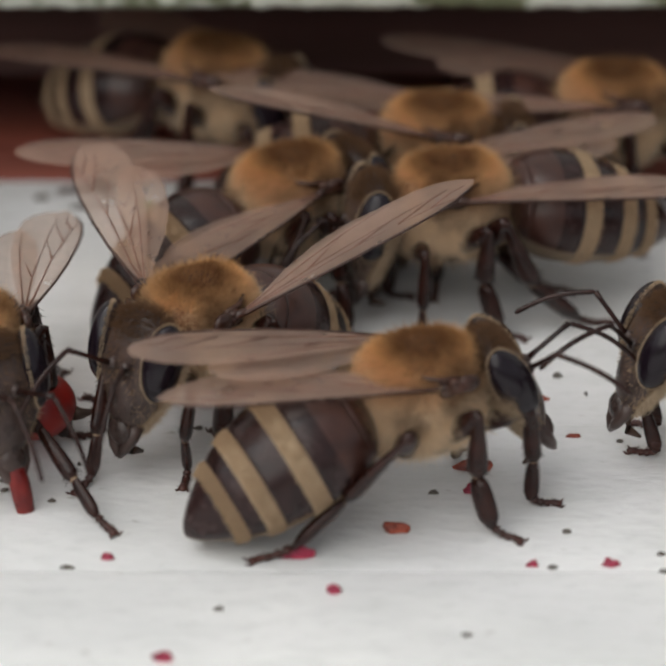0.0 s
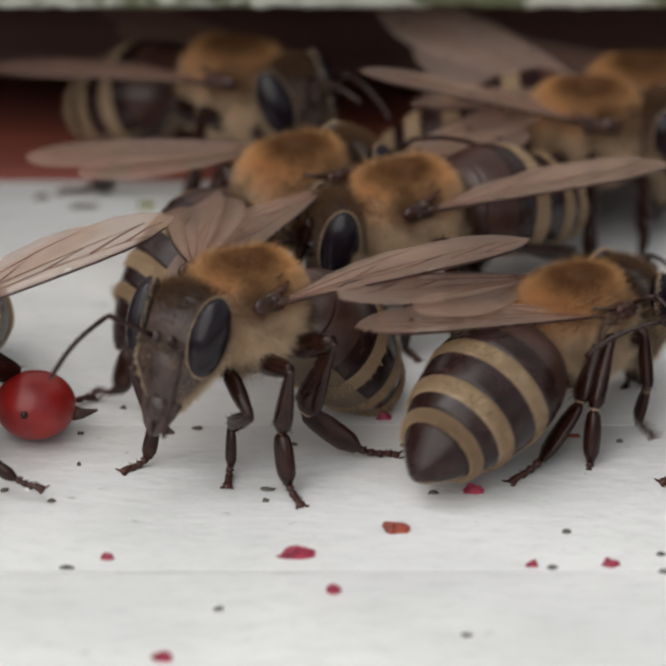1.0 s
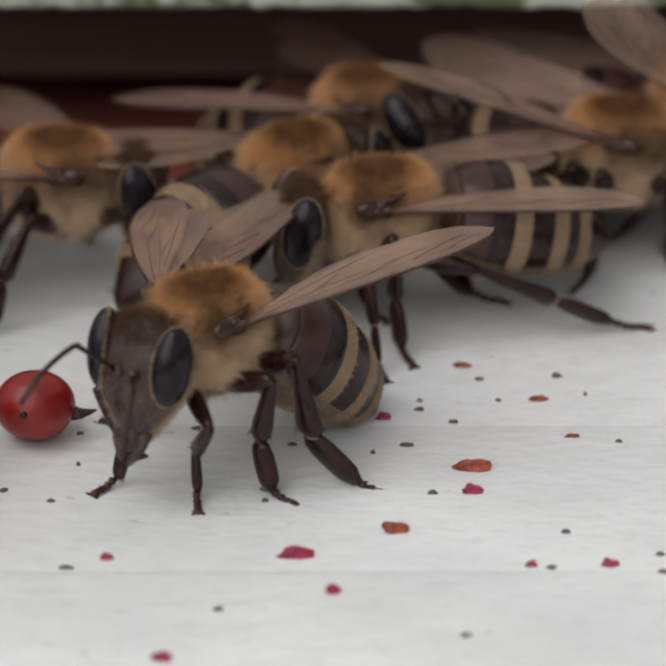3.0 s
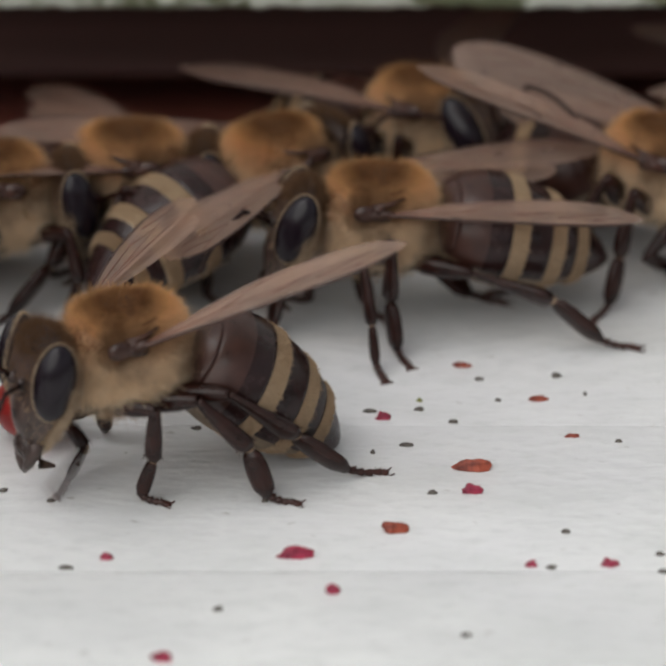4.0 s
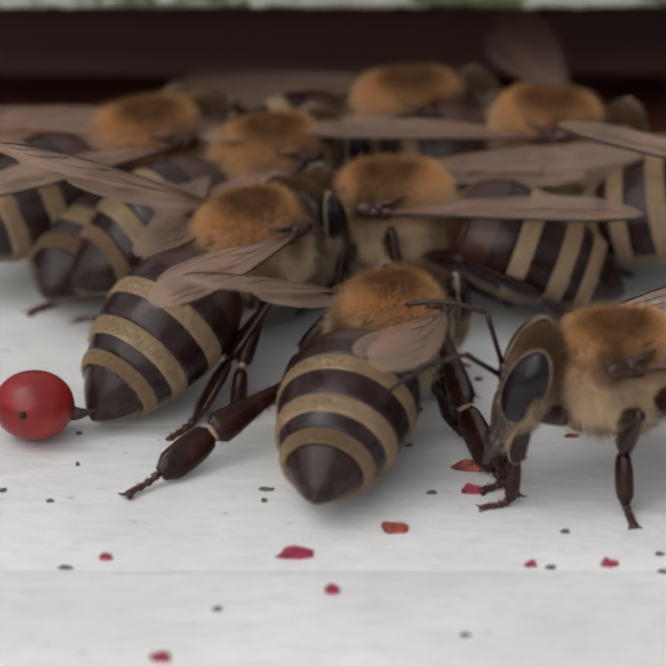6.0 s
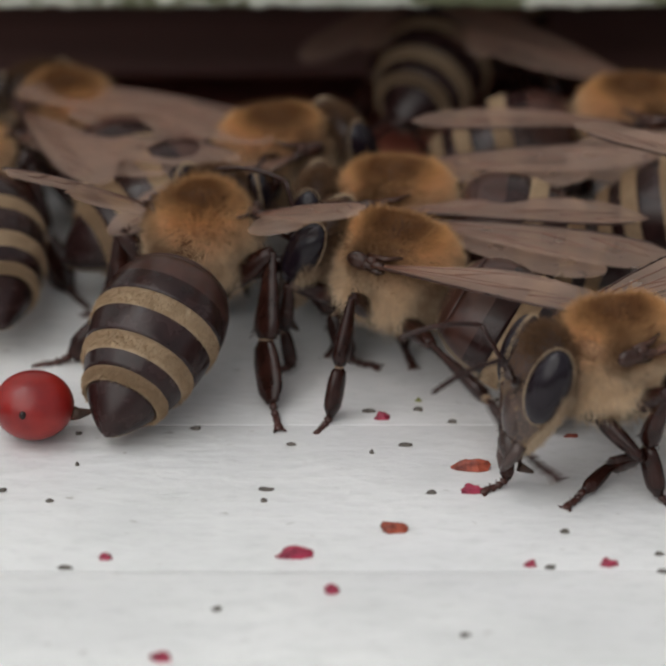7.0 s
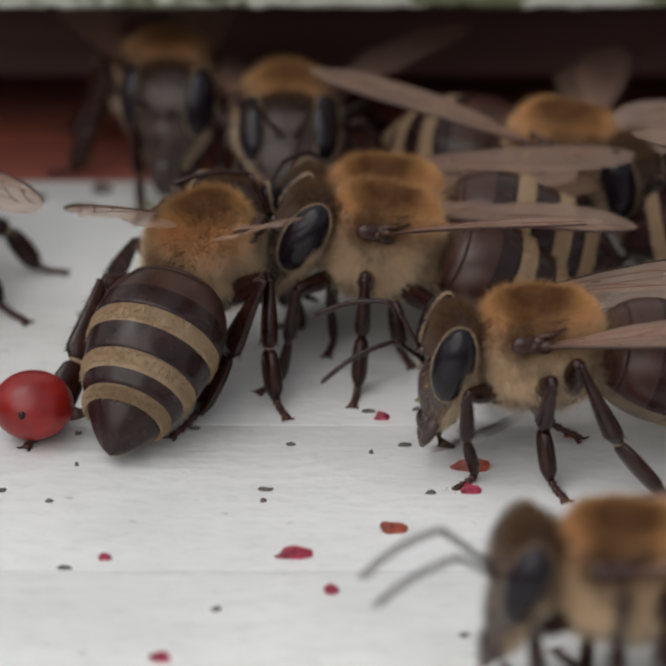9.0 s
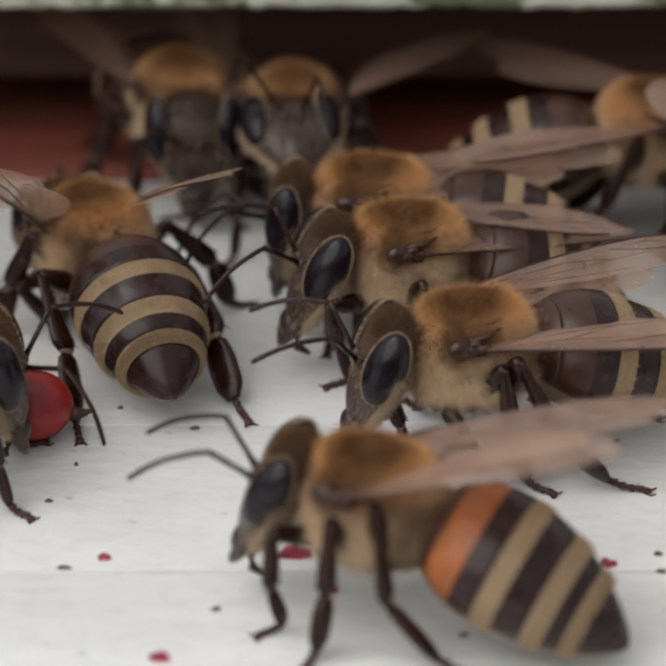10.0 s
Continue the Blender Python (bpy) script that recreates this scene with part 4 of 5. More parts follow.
    gait(bee_a, {0: ((0.5, -5.07, -11.19), (1, -3.60, -11.63), (1.5, -4.64, -10.66), (2, -4.79, -12.21), (2.5, -4.23, -11.77), (4, -5.47, -12.92), (4.5, -2.81, -10.00),), 1: ((0.5, -8.19, -11.19), (1, -7.28, -10.60), (1.5, -7.49, -10.66), (2, -7.11, -11.33), (2.5, -8.03, -12.20), (4, -9.37, -12.49), (4.5, -5.73, -11.92),), 2: ((0, -4.25, -7.57), (0.5, -1.34, -13.21), (1, -1.05, -12.92), (1.5, -1.02, -12.92), (2, -1.01, -12.92), (2.5, -1.01, -12.92), (4, -1.10, -12.92), (4.5, -1.09, -12.92),), 3: ((5, -1.76, -11.19), (6, -3.58, -7.87), (8.5, -1.40, -6.88), (9, -1.47, -6.78), (9.5, -1.32, -6.78),), 4: ((1, 2.31, -9.40), (1.5, 3.12, -9.65), (2, 3.13, -9.65), (2.5, 3.13, -9.65), (4, 1.88, -10.75), (4.5, 2.37, -7.72), (7.5, -10.42, -8.94), (8, -10.41, -9.03), (8.5, -9.89, -8.94), (9, -10.63, -8.94), (9.5, -8.94, -9.64), (10, -8.71, -8.63),), 5: ((6, -5.88, -8.18), (7.5, -5.64, -8.18), (8, -5.64, -8.03), (8.5, -5.63, -8.18), (9, -5.70, -8.18), (9.5, -3.17, -4.70), (10, -2.80, -7.25),)})
    walk(bee_b.root, [(0, at(-12.57, -9.23, 290, -0.04, -1.6)), (0.3, at(-12.64, -7.91, 284, 0.07, 0.8)), (0.5, at(-12.66, -7.09, 273, 0.14, 2.5)), (0.8, at(-14.64, -8.24, 252, 0.11, 2.0)), (1, at(-15.95, -9.26, 247, 0.09, 1.7)), (1.5, at(-16.70, -11.25, 246, 0.05, 0.8)), (2, at(-17.02, -12.14, 244, 0.00, 0.0)), (2.3, at(-17.82, -12.44, 228, 0.00, 0.0)), (2.5, at(-18.24, -13.34, 210, 0.00, 0.0)), (2.7, at(-18.49, -13.49, 208, 0.00, 0.0)), (3.4, at(-23.50, -13.63, 190, 0.00, 0.0)), (10, at(-27.62, -13.61, 180, 0.00, 0.0))])
    heads(bee_b, (0, 15, 3), (0.5, 0, -2), (10, 0, -8))
    tails(bee_b, (0, 18, 0), (0.5, 18, 0), (10, 18, 0))
    wing(bee_b, 1, (0, 30, -2, 10), (0.5, 19, -8, 10), (1, 54, 20, 10), (2, 54, 20, 10), (2.5, 36, 10, 10), (10, 20, 8, 0))
    gait(bee_b, {0: ((0, -7.10, -15.02), (0.5, -7.03, -14.94), (1, -8.83, -13.35),), 2: ((1.5, -8.83, -13.26), (2, -8.82, -13.26), (2.5, -8.82, -13.26),)})
    walk(bee_c.root, [(0, at(2.97, -12.72, 25, -0.00, 0.8)), (0.3, at(3.43, -11.33, 35, -0.61, -0.4)), (0.5, at(4.32, -9.99, 49, -1.02, -1.3)), (0.7, at(6.07, -8.58, 48, -0.92, -0.6)), (1, at(8.47, -6.27, 43, -0.76, 0.4)), (1.2, at(10.97, -4.25, 39, -0.66, 0.3)), (1.5, at(15.13, -1.21, 33, -0.51, 0.2)), (1.7, at(16.30, -0.86, 32, -0.41, 0.2)), (2, at(19.13, -3.15, 24, -0.25, 0.1)), (2.3, at(24.19, -5.07, 10, -0.10, 0.0)), (10, at(26.98, -6.79, 0, 0.00, 0.0))])
    heads(bee_c, (0, -16, 13), (0.5, 0, -8), (1, 0, -8), (10, 0, -8))
    tails(bee_c, (0, 24, -4), (0.3, 19, 3), (0.5, 13, 7), (0.7, 12, 8), (1, 14, 9), (1.5, 20, 6), (10, 18, 0))
    wing(bee_c, 1, (0, 10, 12, 0), (0.4, 8, 18, 0), (10, 8, 18, 0))
    wing(bee_c, -1, (0, -14, 5, 0), (0.5, -11, 13, 0), (1, -19, 10, 0), (10, 2, 19, 0))
    gait(bee_c, {1: ((0, 7.69, -12.78), (0.5, 9.04, -8.03), (1, 11.27, -8.19),), 3: ((0, 6.26, -15.30), (0.5, 8.49, -12.64), (1, 8.67, -11.19),), 4: ((0.5, -4.10, -13.91), (1, 2.32, -8.80), (1.5, 7.33, -4.21),), 5: ((0, -2.76, -16.57), (0.5, 3.35, -14.05), (1, 6.05, -11.34), (1.5, 9.13, -11.04),)})
    walk(bee_d.root, [(0, at(28.90, -10.61, 185, 0.00, 0.0)), (4.3, at(27.43, -10.93, 185, 0.00, 0.0)), (4.8, at(21.77, -10.88, 187, -0.01, 0.5)), (5.2, at(15.80, -11.13, 191, -0.03, 1.2)), (5.5, at(14.14, -11.08, 194, -0.05, 1.7)), (5.8, at(11.50, -10.87, 198, -0.06, 2.2)), (6, at(9.30, -11.18, 200, -0.07, 2.5)), (6.2, at(9.63, -10.85, 204, -0.04, 2.2)), (7.3, at(9.35, -10.51, 212, 0.14, 0.1)), (7.5, at(9.23, -10.61, 213, 0.17, -0.3)), (8, at(9.00, -10.79, 211, 0.09, 1.7)), (8.5, at(8.64, -8.59, 173, -0.10, 0.1)), (9, at(6.93, -9.31, 187, -0.09, 0.9)), (9.5, at(5.47, -9.98, 201, 0.02, 0.6)), (10, at(4.82, -9.31, 194, -0.17, -1.7))])
    heads(bee_d, (0, 0, -8), (6, -24, 3), (7.5, -9, -1), (8, -13, -2), (8.5, -6, 10), (9, 4, -4), (9.5, 0, -2), (10, -6, 7))
    tails(bee_d, (0, 16, 0), (6, 16, 0), (7.5, 16, 0), (8, 16, 0), (8.5, 16, 0), (9, 16, 0), (9.5, 16, 0), (10, 16, 0))
    wing(bee_d, 1, (0, 10, 2, 0), (8.5, 6, 7, 0), (9, 16, 9, 0), (9.5, 16, 3, 0), (10, 17, 4, 0))
    gait(bee_d, {0: ((6, 5.01, -13.07), (7.5, 6.90, -12.93), (8, 6.96, -13.07), (8.5, 4.15, -11.78), (9, 4.38, -11.63), (9.5, 5.18, -10.01),), 1: ((7.5, 5.83, -11.34), (8, 5.75, -11.49), (8.5, 6.44, -8.04),), 2: ((7.5, 10.88, -14.06), (8, 10.95, -14.06), (8.5, 9.01, -13.50), (9, 7.93, -12.64), (9.5, 7.60, -11.20), (10, 7.68, -12.21),)})
    walk(bee_e.root, [(0, at(4.27, 1.78, 195, 0.15, -0.4)), (0.5, at(3.62, 0.87, 218, 0.06, -0.8)), (1, at(2.51, 0.85, 215, 0.14, -0.7)), (1.5, at(1.95, 1.44, 197, 0.09, -1.5)), (2, at(1.96, 1.33, 195, 0.09, -1.6)), (2.5, at(1.87, 1.30, 193, 0.09, -1.4)), (4, at(1.46, 0.88, 190, 0.02, 2.0)), (4.5, at(1.72, 1.02, 188, 0.05, 0.6)), (5, at(1.81, 1.09, 181, -0.17, 0.2)), (5.5, at(2.35, 1.70, 174, -0.40, -2.4)), (6, at(2.49, 1.90, 174, -0.33, -2.8)), (7.3, at(2.42, 1.36, 175, -0.06, -0.4)), (7.5, at(2.26, 1.16, 176, -0.02, 0.0)), (8, at(1.88, 1.62, 176, 0.02, -0.0)), (9, at(1.96, 1.46, 176, 0.01, 0.0)), (9.5, at(1.97, 1.37, 176, 0.00, 0.0)), (10, at(1.52, 1.56, 176, 0.02, -0.1))])
    heads(bee_e, (0, 0, -8), (0.5, 0, -8), (1, -14, -7), (1.5, 7, -12), (2, 6, -12), (2.5, 5, -11), (4, -3, 2), (4.5, -4, -5), (5, -2, -14), (5.5, 0, -8), (6, 0, -8), (7.5, 0, -8), (8, 0, -8), (9.5, 0, -8), (10, 0, -8))
    tails(bee_e, (0, 12, 0), (0.5, 12, 0), (1, 12, 0), (1.5, 12, 0), (2, 12, 0), (2.5, 12, 0), (4, 12, 0), (4.5, 12, 0), (5, 22, -2), (5.5, 20, -0), (6, 21, -1), (7.5, 12, 0), (8, 12, 0), (9.5, 12, 0), (10, 12, 0))
    wing(bee_e, 1, (0, 12, 3, 0), (1, 21, 6, 0), (1.5, 11, 5, 0), (2, 16, 7, 0), (2.5, 14, 5, 0), (4, 14, 4, 0), (4.5, 7, 0, 0), (5, 10, 6, 0), (5.5, 12, 8, 0), (6, 5, 3, 0), (10, 12, 3, 0))
    gait(bee_e, {0: ((1.5, 4.75, -3.39), (2, 4.76, -3.39), (2.5, 1.97, -4.05), (4, 1.98, -4.05), (4.5, 1.98, -4.05), (5, 2.15, -3.88),), 2: ((0, 7.20, -0.67), (0.5, 7.21, -0.67),), 4: ((0, 10.63, 0.73), (0.5, 10.61, 0.37), (2, 12.05, 0.19), (2.5, 12.04, 0.09), (4, 11.45, -1.37), (4.5, 10.98, -1.44), (5, 10.99, -1.37), (5.5, 11.00, -1.37),)})
    walk(bee_f.root, [(0, at(-22.59, -11.23, 0, 0.00, 0.0)), (3.4, at(-21.40, -10.97, 0, 0.02, 0.2)), (3.8, at(-19.96, -9.78, -1, 0.04, 0.4)), (4, at(-19.00, -9.34, -1, 0.05, 0.4)), (4.2, at(-17.30, -8.90, -2, 0.07, 0.5)), (4.4, at(-14.66, -8.46, -2, 0.08, 0.6)), (4.5, at(-14.02, -8.55, -3, 0.08, 0.7)), (4.6, at(-13.20, -9.09, -4, 0.07, 0.9)), (4.8, at(-11.65, -10.02, -5, 0.03, 1.3)), (5, at(-9.54, -10.70, -7, 0.00, 1.7)), (5.2, at(-7.31, -11.07, 5, 0.16, 1.1)), (5.3, at(-5.63, -11.06, 24, 0.24, 0.8)), (5.4, at(-3.94, -10.73, 38, 0.32, 0.6)), (5.5, at(-1.56, -10.14, 39, 0.40, 0.3)), (5.7, at(-0.01, -8.24, 56, -0.19, -2.7)), (6, at(1.82, -6.71, 68, -1.07, -7.3)), (6.2, at(2.20, -7.25, 75, -0.86, -4.2)), (6.6, at(2.31, -4.79, 115, -0.44, 1.9)), (6.9, at(1.95, -3.37, 148, -0.12, 6.5)), (7.3, at(1.35, -2.46, 178, 0.30, 12.6)), (7.5, at(1.59, -1.91, 184, 0.51, 15.6)), (8, at(1.87, -2.48, 185, 0.31, 12.1)), (8.3, at(1.45, -1.49, 180, 1.38, 15.3)), (8.5, at(1.15, -0.93, 175, 2.66, 17.4)), (8.8, at(0.87, -1.83, 181, 1.23, 14.6)), (9, at(0.88, -1.64, 185, 0.39, 11.4)), (9.5, at(2.95, -1.11, 187, 0.01, 5.6)), (10, at(2.50, -2.48, 195, -0.02, 2.0))])
    heads(bee_f, (0, 0, -8), (4.5, 0, -7), (5, 21, -4), (5.5, 0, -8), (6, 0, -8), (7.5, 8, 10), (8, 13, 6), (8.5, -16, 6), (9, 7, 3), (9.5, 1, -1), (10, -5, 7))
    tails(bee_f, (0, 22, 0), (4.5, 26, 0), (5, 26, 0), (5.5, 29, -5), (6, 20, 7), (7.3, 17, 1), (7.5, 18, 0), (8, 18, 0), (8.5, 18, 0), (9, 18, 0), (9.5, 18, 0), (10, 18, 0))
    wing(bee_f, 1, (0, 20, 6, 0), (5.5, 7, 17, 0), (6, 18, 21, 0), (7.5, 6, 10, 0), (8, -15, 6, 0), (8.5, 30, 13, 38), (9, 49, 30, 0), (9.5, 54, 27, 0), (10, -10, -2, 0))
    wing(bee_f, -1, (0, 30, 6, 0), (5.5, 40, 21, 0), (6, 15, 11, 0), (10, 30, 6, 0))
    gait(bee_f, {0: ((4.5, -7.70, -10.45), (5, -6.10, -11.62), (7.5, -3.28, -7.25), (8, -2.38, -6.94), (8.5, 0.72, -4.05),), 1: ((4.5, -10.10, -11.48), (5, -6.44, -13.35),), 2: ((7.5, 2.10, -8.65),), 3: ((5, -8.72, -14.33), (5.5, 0.49, -14.75),), 4: ((6, -7.67, -12.92),), 5: ((5.5, -11.07, -12.63), (6, 6.26, -12.35),)})
    walk(bee_h.root, [(0, at(13.76, -9.27, 184, 0.09, 2.1)), (0.5, at(13.93, -9.10, 181, 0.00, 1.4)), (0.8, at(14.81, -9.47, 171, 0.00, 1.1)), (1.1, at(16.49, -9.21, 180, 0.00, 0.9)), (1.3, at(14.92, -9.62, 230, 0.00, 0.7)), (1.5, at(13.91, -9.75, 262, 0.00, 0.5)), (1.7, at(12.87, -9.78, 272, 0.00, 0.3)), (2, at(13.09, -9.83, 280, 0.00, 0.0)), (2.2, at(13.69, -9.67, 288, 0.00, 0.0)), (2.5, at(20.54, -9.36, 330, 0.00, 0.0)), (3, at(29.23, -9.36, 350, 0.00, 0.0)), (10, at(30.76, -9.39, 350, 0.00, 0.0))])
    heads(bee_h, (0, 6, 4), (0.5, 1, 1), (10, 0, -8))
    tails(bee_h, (0, 16, 0), (0.5, 16, 0), (10, 16, 0))
    wing(bee_h, -1, (0, 14, 4, 0), (1.2, 14, 4, 0), (1.6, 48, 34, 0), (1.9, 50, 18, 0), (2.2, 50, 12, 0), (10, 20, 8, 0))
    gait(bee_h, {0: ((0, 10.29, -9.10), (0.5, 10.58, -9.25),), 2: ((2, 9.70, -11.19),), 4: ((2, 7.86, -10.45),), 5: ((2, 9.54, -3.56),)})
    walk(bee_i.root, [(0, at(-1.47, 2.99, 32, -0.12, 1.4)), (0.5, at(-1.28, 3.11, 34, 0.20, 1.2)), (1, at(-1.28, 2.40, 36, 0.46, 1.3)), (1.5, at(-1.41, 4.71, 45, 0.01, -0.0)), (2, at(-1.23, 4.16, 45, -0.04, 0.1)), (2.5, at(-1.07, 4.26, 44, -0.02, 0.1)), (4, at(-2.20, 5.22, 40, 0.04, -0.1)), (4.5, at(-1.85, 4.62, 39, -0.03, 0.0)), (5, at(-2.49, 4.95, 38, -0.01, 0.1)), (5.5, at(-2.48, 5.11, 36, -0.03, 0.1)), (6, at(-2.32, 5.29, 34, -0.01, 0.1)), (7.5, at(-2.17, 6.39, 24, 0.05, -0.2)), (8, at(-2.57, 6.30, 35, 0.01, 0.2)), (8.2, at(-2.56, 6.16, 38, 0.14, 1.1)), (8.4, at(-3.46, 5.87, 53, 0.28, 1.9)), (8.5, at(-3.80, 5.96, 49, 0.34, 2.3)), (8.65, at(-3.34, 7.33, 4, 0.21, 2.8)), (8.8, at(-2.62, 8.74, -42, 0.08, 3.2)), (9, at(-1.70, 10.23, -88, -0.10, 3.8)), (9.5, at(-1.65, 9.88, -87, -0.11, 2.8)), (10, at(-1.52, 9.89, -92, -0.04, 3.5))])
    heads(bee_i, (0, 0, 0), (0.5, 0, 0), (1, 0, 0), (1.5, 0, 0), (2, 0, 0), (2.5, 0, 0), (4, 0, 0), (4.5, 0, 0), (5, 0, 0), (5.5, 0, 0), (6, 0, 0), (7.5, 0, 0), (8, -7, 7), (8.3, -3, 3), (8.5, -24, 4), (8.65, -38, 12), (9, -1, 23), (9.5, 2, 23), (10, 11, 54))
    tails(bee_i, (0, 22, -2), (0.5, 26, -1), (1, 29, -1), (1.5, 16, 0), (2, 16, 0), (2.5, 16, 0), (4, 16, 0), (4.5, 16, 0), (5, 16, 0), (5.5, 16, 0), (6, 16, 0), (7.5, 16, 0), (8, 16, 0), (8.5, 27, 2), (9, 16, 0), (9.5, 16, 0), (10, 16, 0))
    wing(bee_i, 1, (0, 34, 7, 0), (0.5, 36, 3, 0), (1, 51, -2, 0), (1.5, 30, 4, 0), (2, 31, 7, 0), (10, 42, 6, 0))
    gait(bee_i)
    walk(bee_k.root, [(0, at(-4.59, 13.32, -30, 0.08, 0.0)), (0.5, at(-4.34, 13.02, -38, 0.04, 3.2)), (1, at(-3.61, 12.96, -31, 0.09, 3.5)), (1.5, at(-5.02, 14.66, -35, 0.11, 5.4)), (2, at(-4.05, 13.68, -35, 0.05, 4.5)), (2.5, at(-0.06, 10.34, -36, -0.05, 7.2)), (3.2, at(2.47, 10.10, -29, -0.02, 7.0)), (4, at(4.14, 9.88, -36, 0.01, 6.8)), (4.5, at(4.16, 9.03, -44, -0.05, 5.8)), (5, at(4.00, 9.01, -49, -0.01, 4.2)), (5.5, at(6.22, 8.12, -34, -0.03, 4.5)), (6, at(8.49, 7.89, -12, 0.02, 0.0)), (7.3, at(12.53, 9.72, -0, 0.04, -0.2)), (7.5, at(12.70, 9.99, -2, 0.05, -0.3)), (8, at(12.11, 10.63, -8, 0.05, -0.1)), (8.5, at(10.13, 7.93, -55, -0.02, -0.0)), (9, at(9.11, 6.88, -35, -0.12, -0.0)), (9.5, at(12.82, 6.38, -0, 0.04, -0.1)), (10, at(12.75, 8.25, -0, 0.27, -0.1))])
    heads(bee_k, (0, 0, -8), (0.5, -8, 4), (1, -12, 6), (1.5, -1, 8), (2, -8, 8), (2.5, -22, 22), (4, -8, 14), (4.5, -9, 12), (5, -10, 7), (5.5, -15, 11), (6, 0, -8), (7.5, 0, -8), (8, 0, -8), (8.5, 0, -8), (9, 0, -8), (9.5, 0, -8), (10, 0, -8))
    tails(bee_k, (0, 16, 0), (0.5, 16, 0), (1, 16, 0), (1.5, 16, 0), (2, 16, 0), (2.5, 16, 0), (4, 16, 0), (4.5, 16, 0), (5, 16, 0), (5.5, 16, 0), (6, 16, 0), (7.5, 16, 0), (8, 16, 0), (8.5, 16, 0), (9, 16, 0), (9.5, 16, 0), (10, 16, 0))
    wing(bee_k, 1, (0, 16, 4, 0), (2.7, 20, 6, 0), (3.6, 74, 6, 0), (6.2, 74, 6, 0), (7.4, 30, 14, 0), (7.5, 44, -6, 0), (8, 57, -14, 0), (9.5, 71, 3, 0), (10, 49, -0, 0))
    wing(bee_k, -1, (0, 15, 4, 0), (0.5, 18, 3, 0), (1, 24, 6, 0), (1.5, 13, -3, 0), (2, 23, -0, 0), (4, 17, 12, 0), (4.5, 11, 11, 0), (5, 16, 6, 0), (9.5, 29, 18, 0), (10, 34, 8, 0))
    gait(bee_k)
    walk(bee_l.root, [(0, at(11.26, 10.84, 0, 0.00, 0.0)), (0.5, at(11.57, 10.41, 0, 0.00, 0.0)), (1, at(12.34, 11.49, 0, 0.00, 0.0)), (1.5, at(12.80, 10.84, 0, 0.00, 0.0)), (2, at(12.45, 10.62, -4, 0.00, 0.0)), (2.5, at(12.63, 10.62, -4, 0.00, 0.0)), (4, at(21.50, 12.00, 0, 0.00, 0.0)), (10, at(27.00, 12.00, 0, 0.00, 0.0))])
    wing(bee_l, -1, (0, 12, 6, 0), (2.1, 12, 6, 0), (2.5, 50, 34, 70), (3.2, 50, 34, 70), (4, 14, 8, 0), (10, 14, 8, 0))
    gait(bee_l)
    walk(bee_m.root, [(0, at(4.14, 7.67, 0, -0.04, -0.1)), (0.5, at(7.11, 7.81, -0, 0.06, -0.1)), (1, at(9.96, 8.87, -2, 0.06, -0.2)), (1.5, at(8.82, 8.75, -5, 0.03, -0.1)), (2, at(7.42, 8.19, -30, -0.00, 1.8)), (2.5, at(9.81, 8.47, -15, 0.04, 0.0)), (3.2, at(11.44, 6.19, -20, 0.06, 0.0)), (4, at(12.65, 5.19, -28, 0.08, 0.1)), (4.5, at(12.58, 4.51, -45, 0.09, 0.2)), (5, at(15.03, 3.26, -30, 0.00, 0.0)), (5.5, at(17.07, 2.88, -10, 0.00, 0.0)), (6, at(17.52, 2.88, -9, 0.00, 0.0)), (10, at(21.11, 2.86, 0, 0.00, 0.0))])
    heads(bee_m, (0, 0, -8), (0.5, 0, -8), (1, 0, -8), (1.5, 0, -8), (2, -19, 3), (2.5, 0, -8), (4, 0, -8), (4.5, 0, -8), (5, 0, -8), (5.5, 0, -8), (6, 0, -8), (10, 0, -8))
    tails(bee_m, (0, 14, 0), (0.5, 14, 0), (1, 14, 0), (1.5, 14, 0), (2, 14, 0), (2.5, 14, 0), (4, 14, 0), (4.5, 14, 0), (5, 14, 0), (5.5, 14, 0), (6, 14, 0), (10, 14, 0))
    wing(bee_m, 1, (0, 20, 6, 0), (0.5, 18, 6, -10), (0.9, 8, 26, -50), (1, 21, 21, -50), (1.5, 2, 21, -50), (2.7, 14, 10, -30), (4, -10, 19, -40), (4.5, -31, 19, -40), (5, -18, 16, -40), (5.5, -0, 7, -40), (6, -3, 2, -40), (10, 16, 15, -40))
    gait(bee_m)
    walk(bee_n.root, [(0, at(-20.66, 4.05, 0, 0.00, 0.0)), (1.9, at(-22.25, 4.05, 0, 0.00, 0.0)), (2.1, at(-20.29, 3.86, -2, 0.00, 0.0)), (2.3, at(-15.44, 3.66, -5, 0.00, 0.0)), (2.5, at(-12.47, 3.66, -8, 0.00, 0.0)), (2.7, at(-11.44, 3.82, -8, -0.00, 0.0)), (3.3, at(-9.07, 4.48, -4, -0.02, 0.0)), (4, at(-7.63, 4.94, 0, -0.03, 0.0)), (4.5, at(-6.76, 6.64, 2, -0.04, -0.1)), (5, at(-5.65, 7.85, 4, -0.02, -0.0)), (5.5, at(0.10, 10.61, 8, -0.00, -0.0)), (6, at(3.11, 10.01, 14, -0.02, -0.0)), (6.6, at(5.39, 15.41, 45, -0.01, -0.0)), (7.2, at(6.72, 28.03, 75, -0.00, -0.0)), (7.8, at(7.66, 46.29, 85, 0.00, 0.0)), (10, at(7.76, 47.66, 90, 0.00, 0.0))])
    heads(bee_n, (0, 0, -8), (4, 0, -8), (4.5, 0, -8), (5, 0, -8), (5.5, 0, -8), (6, 0, -8), (10, 0, -8))
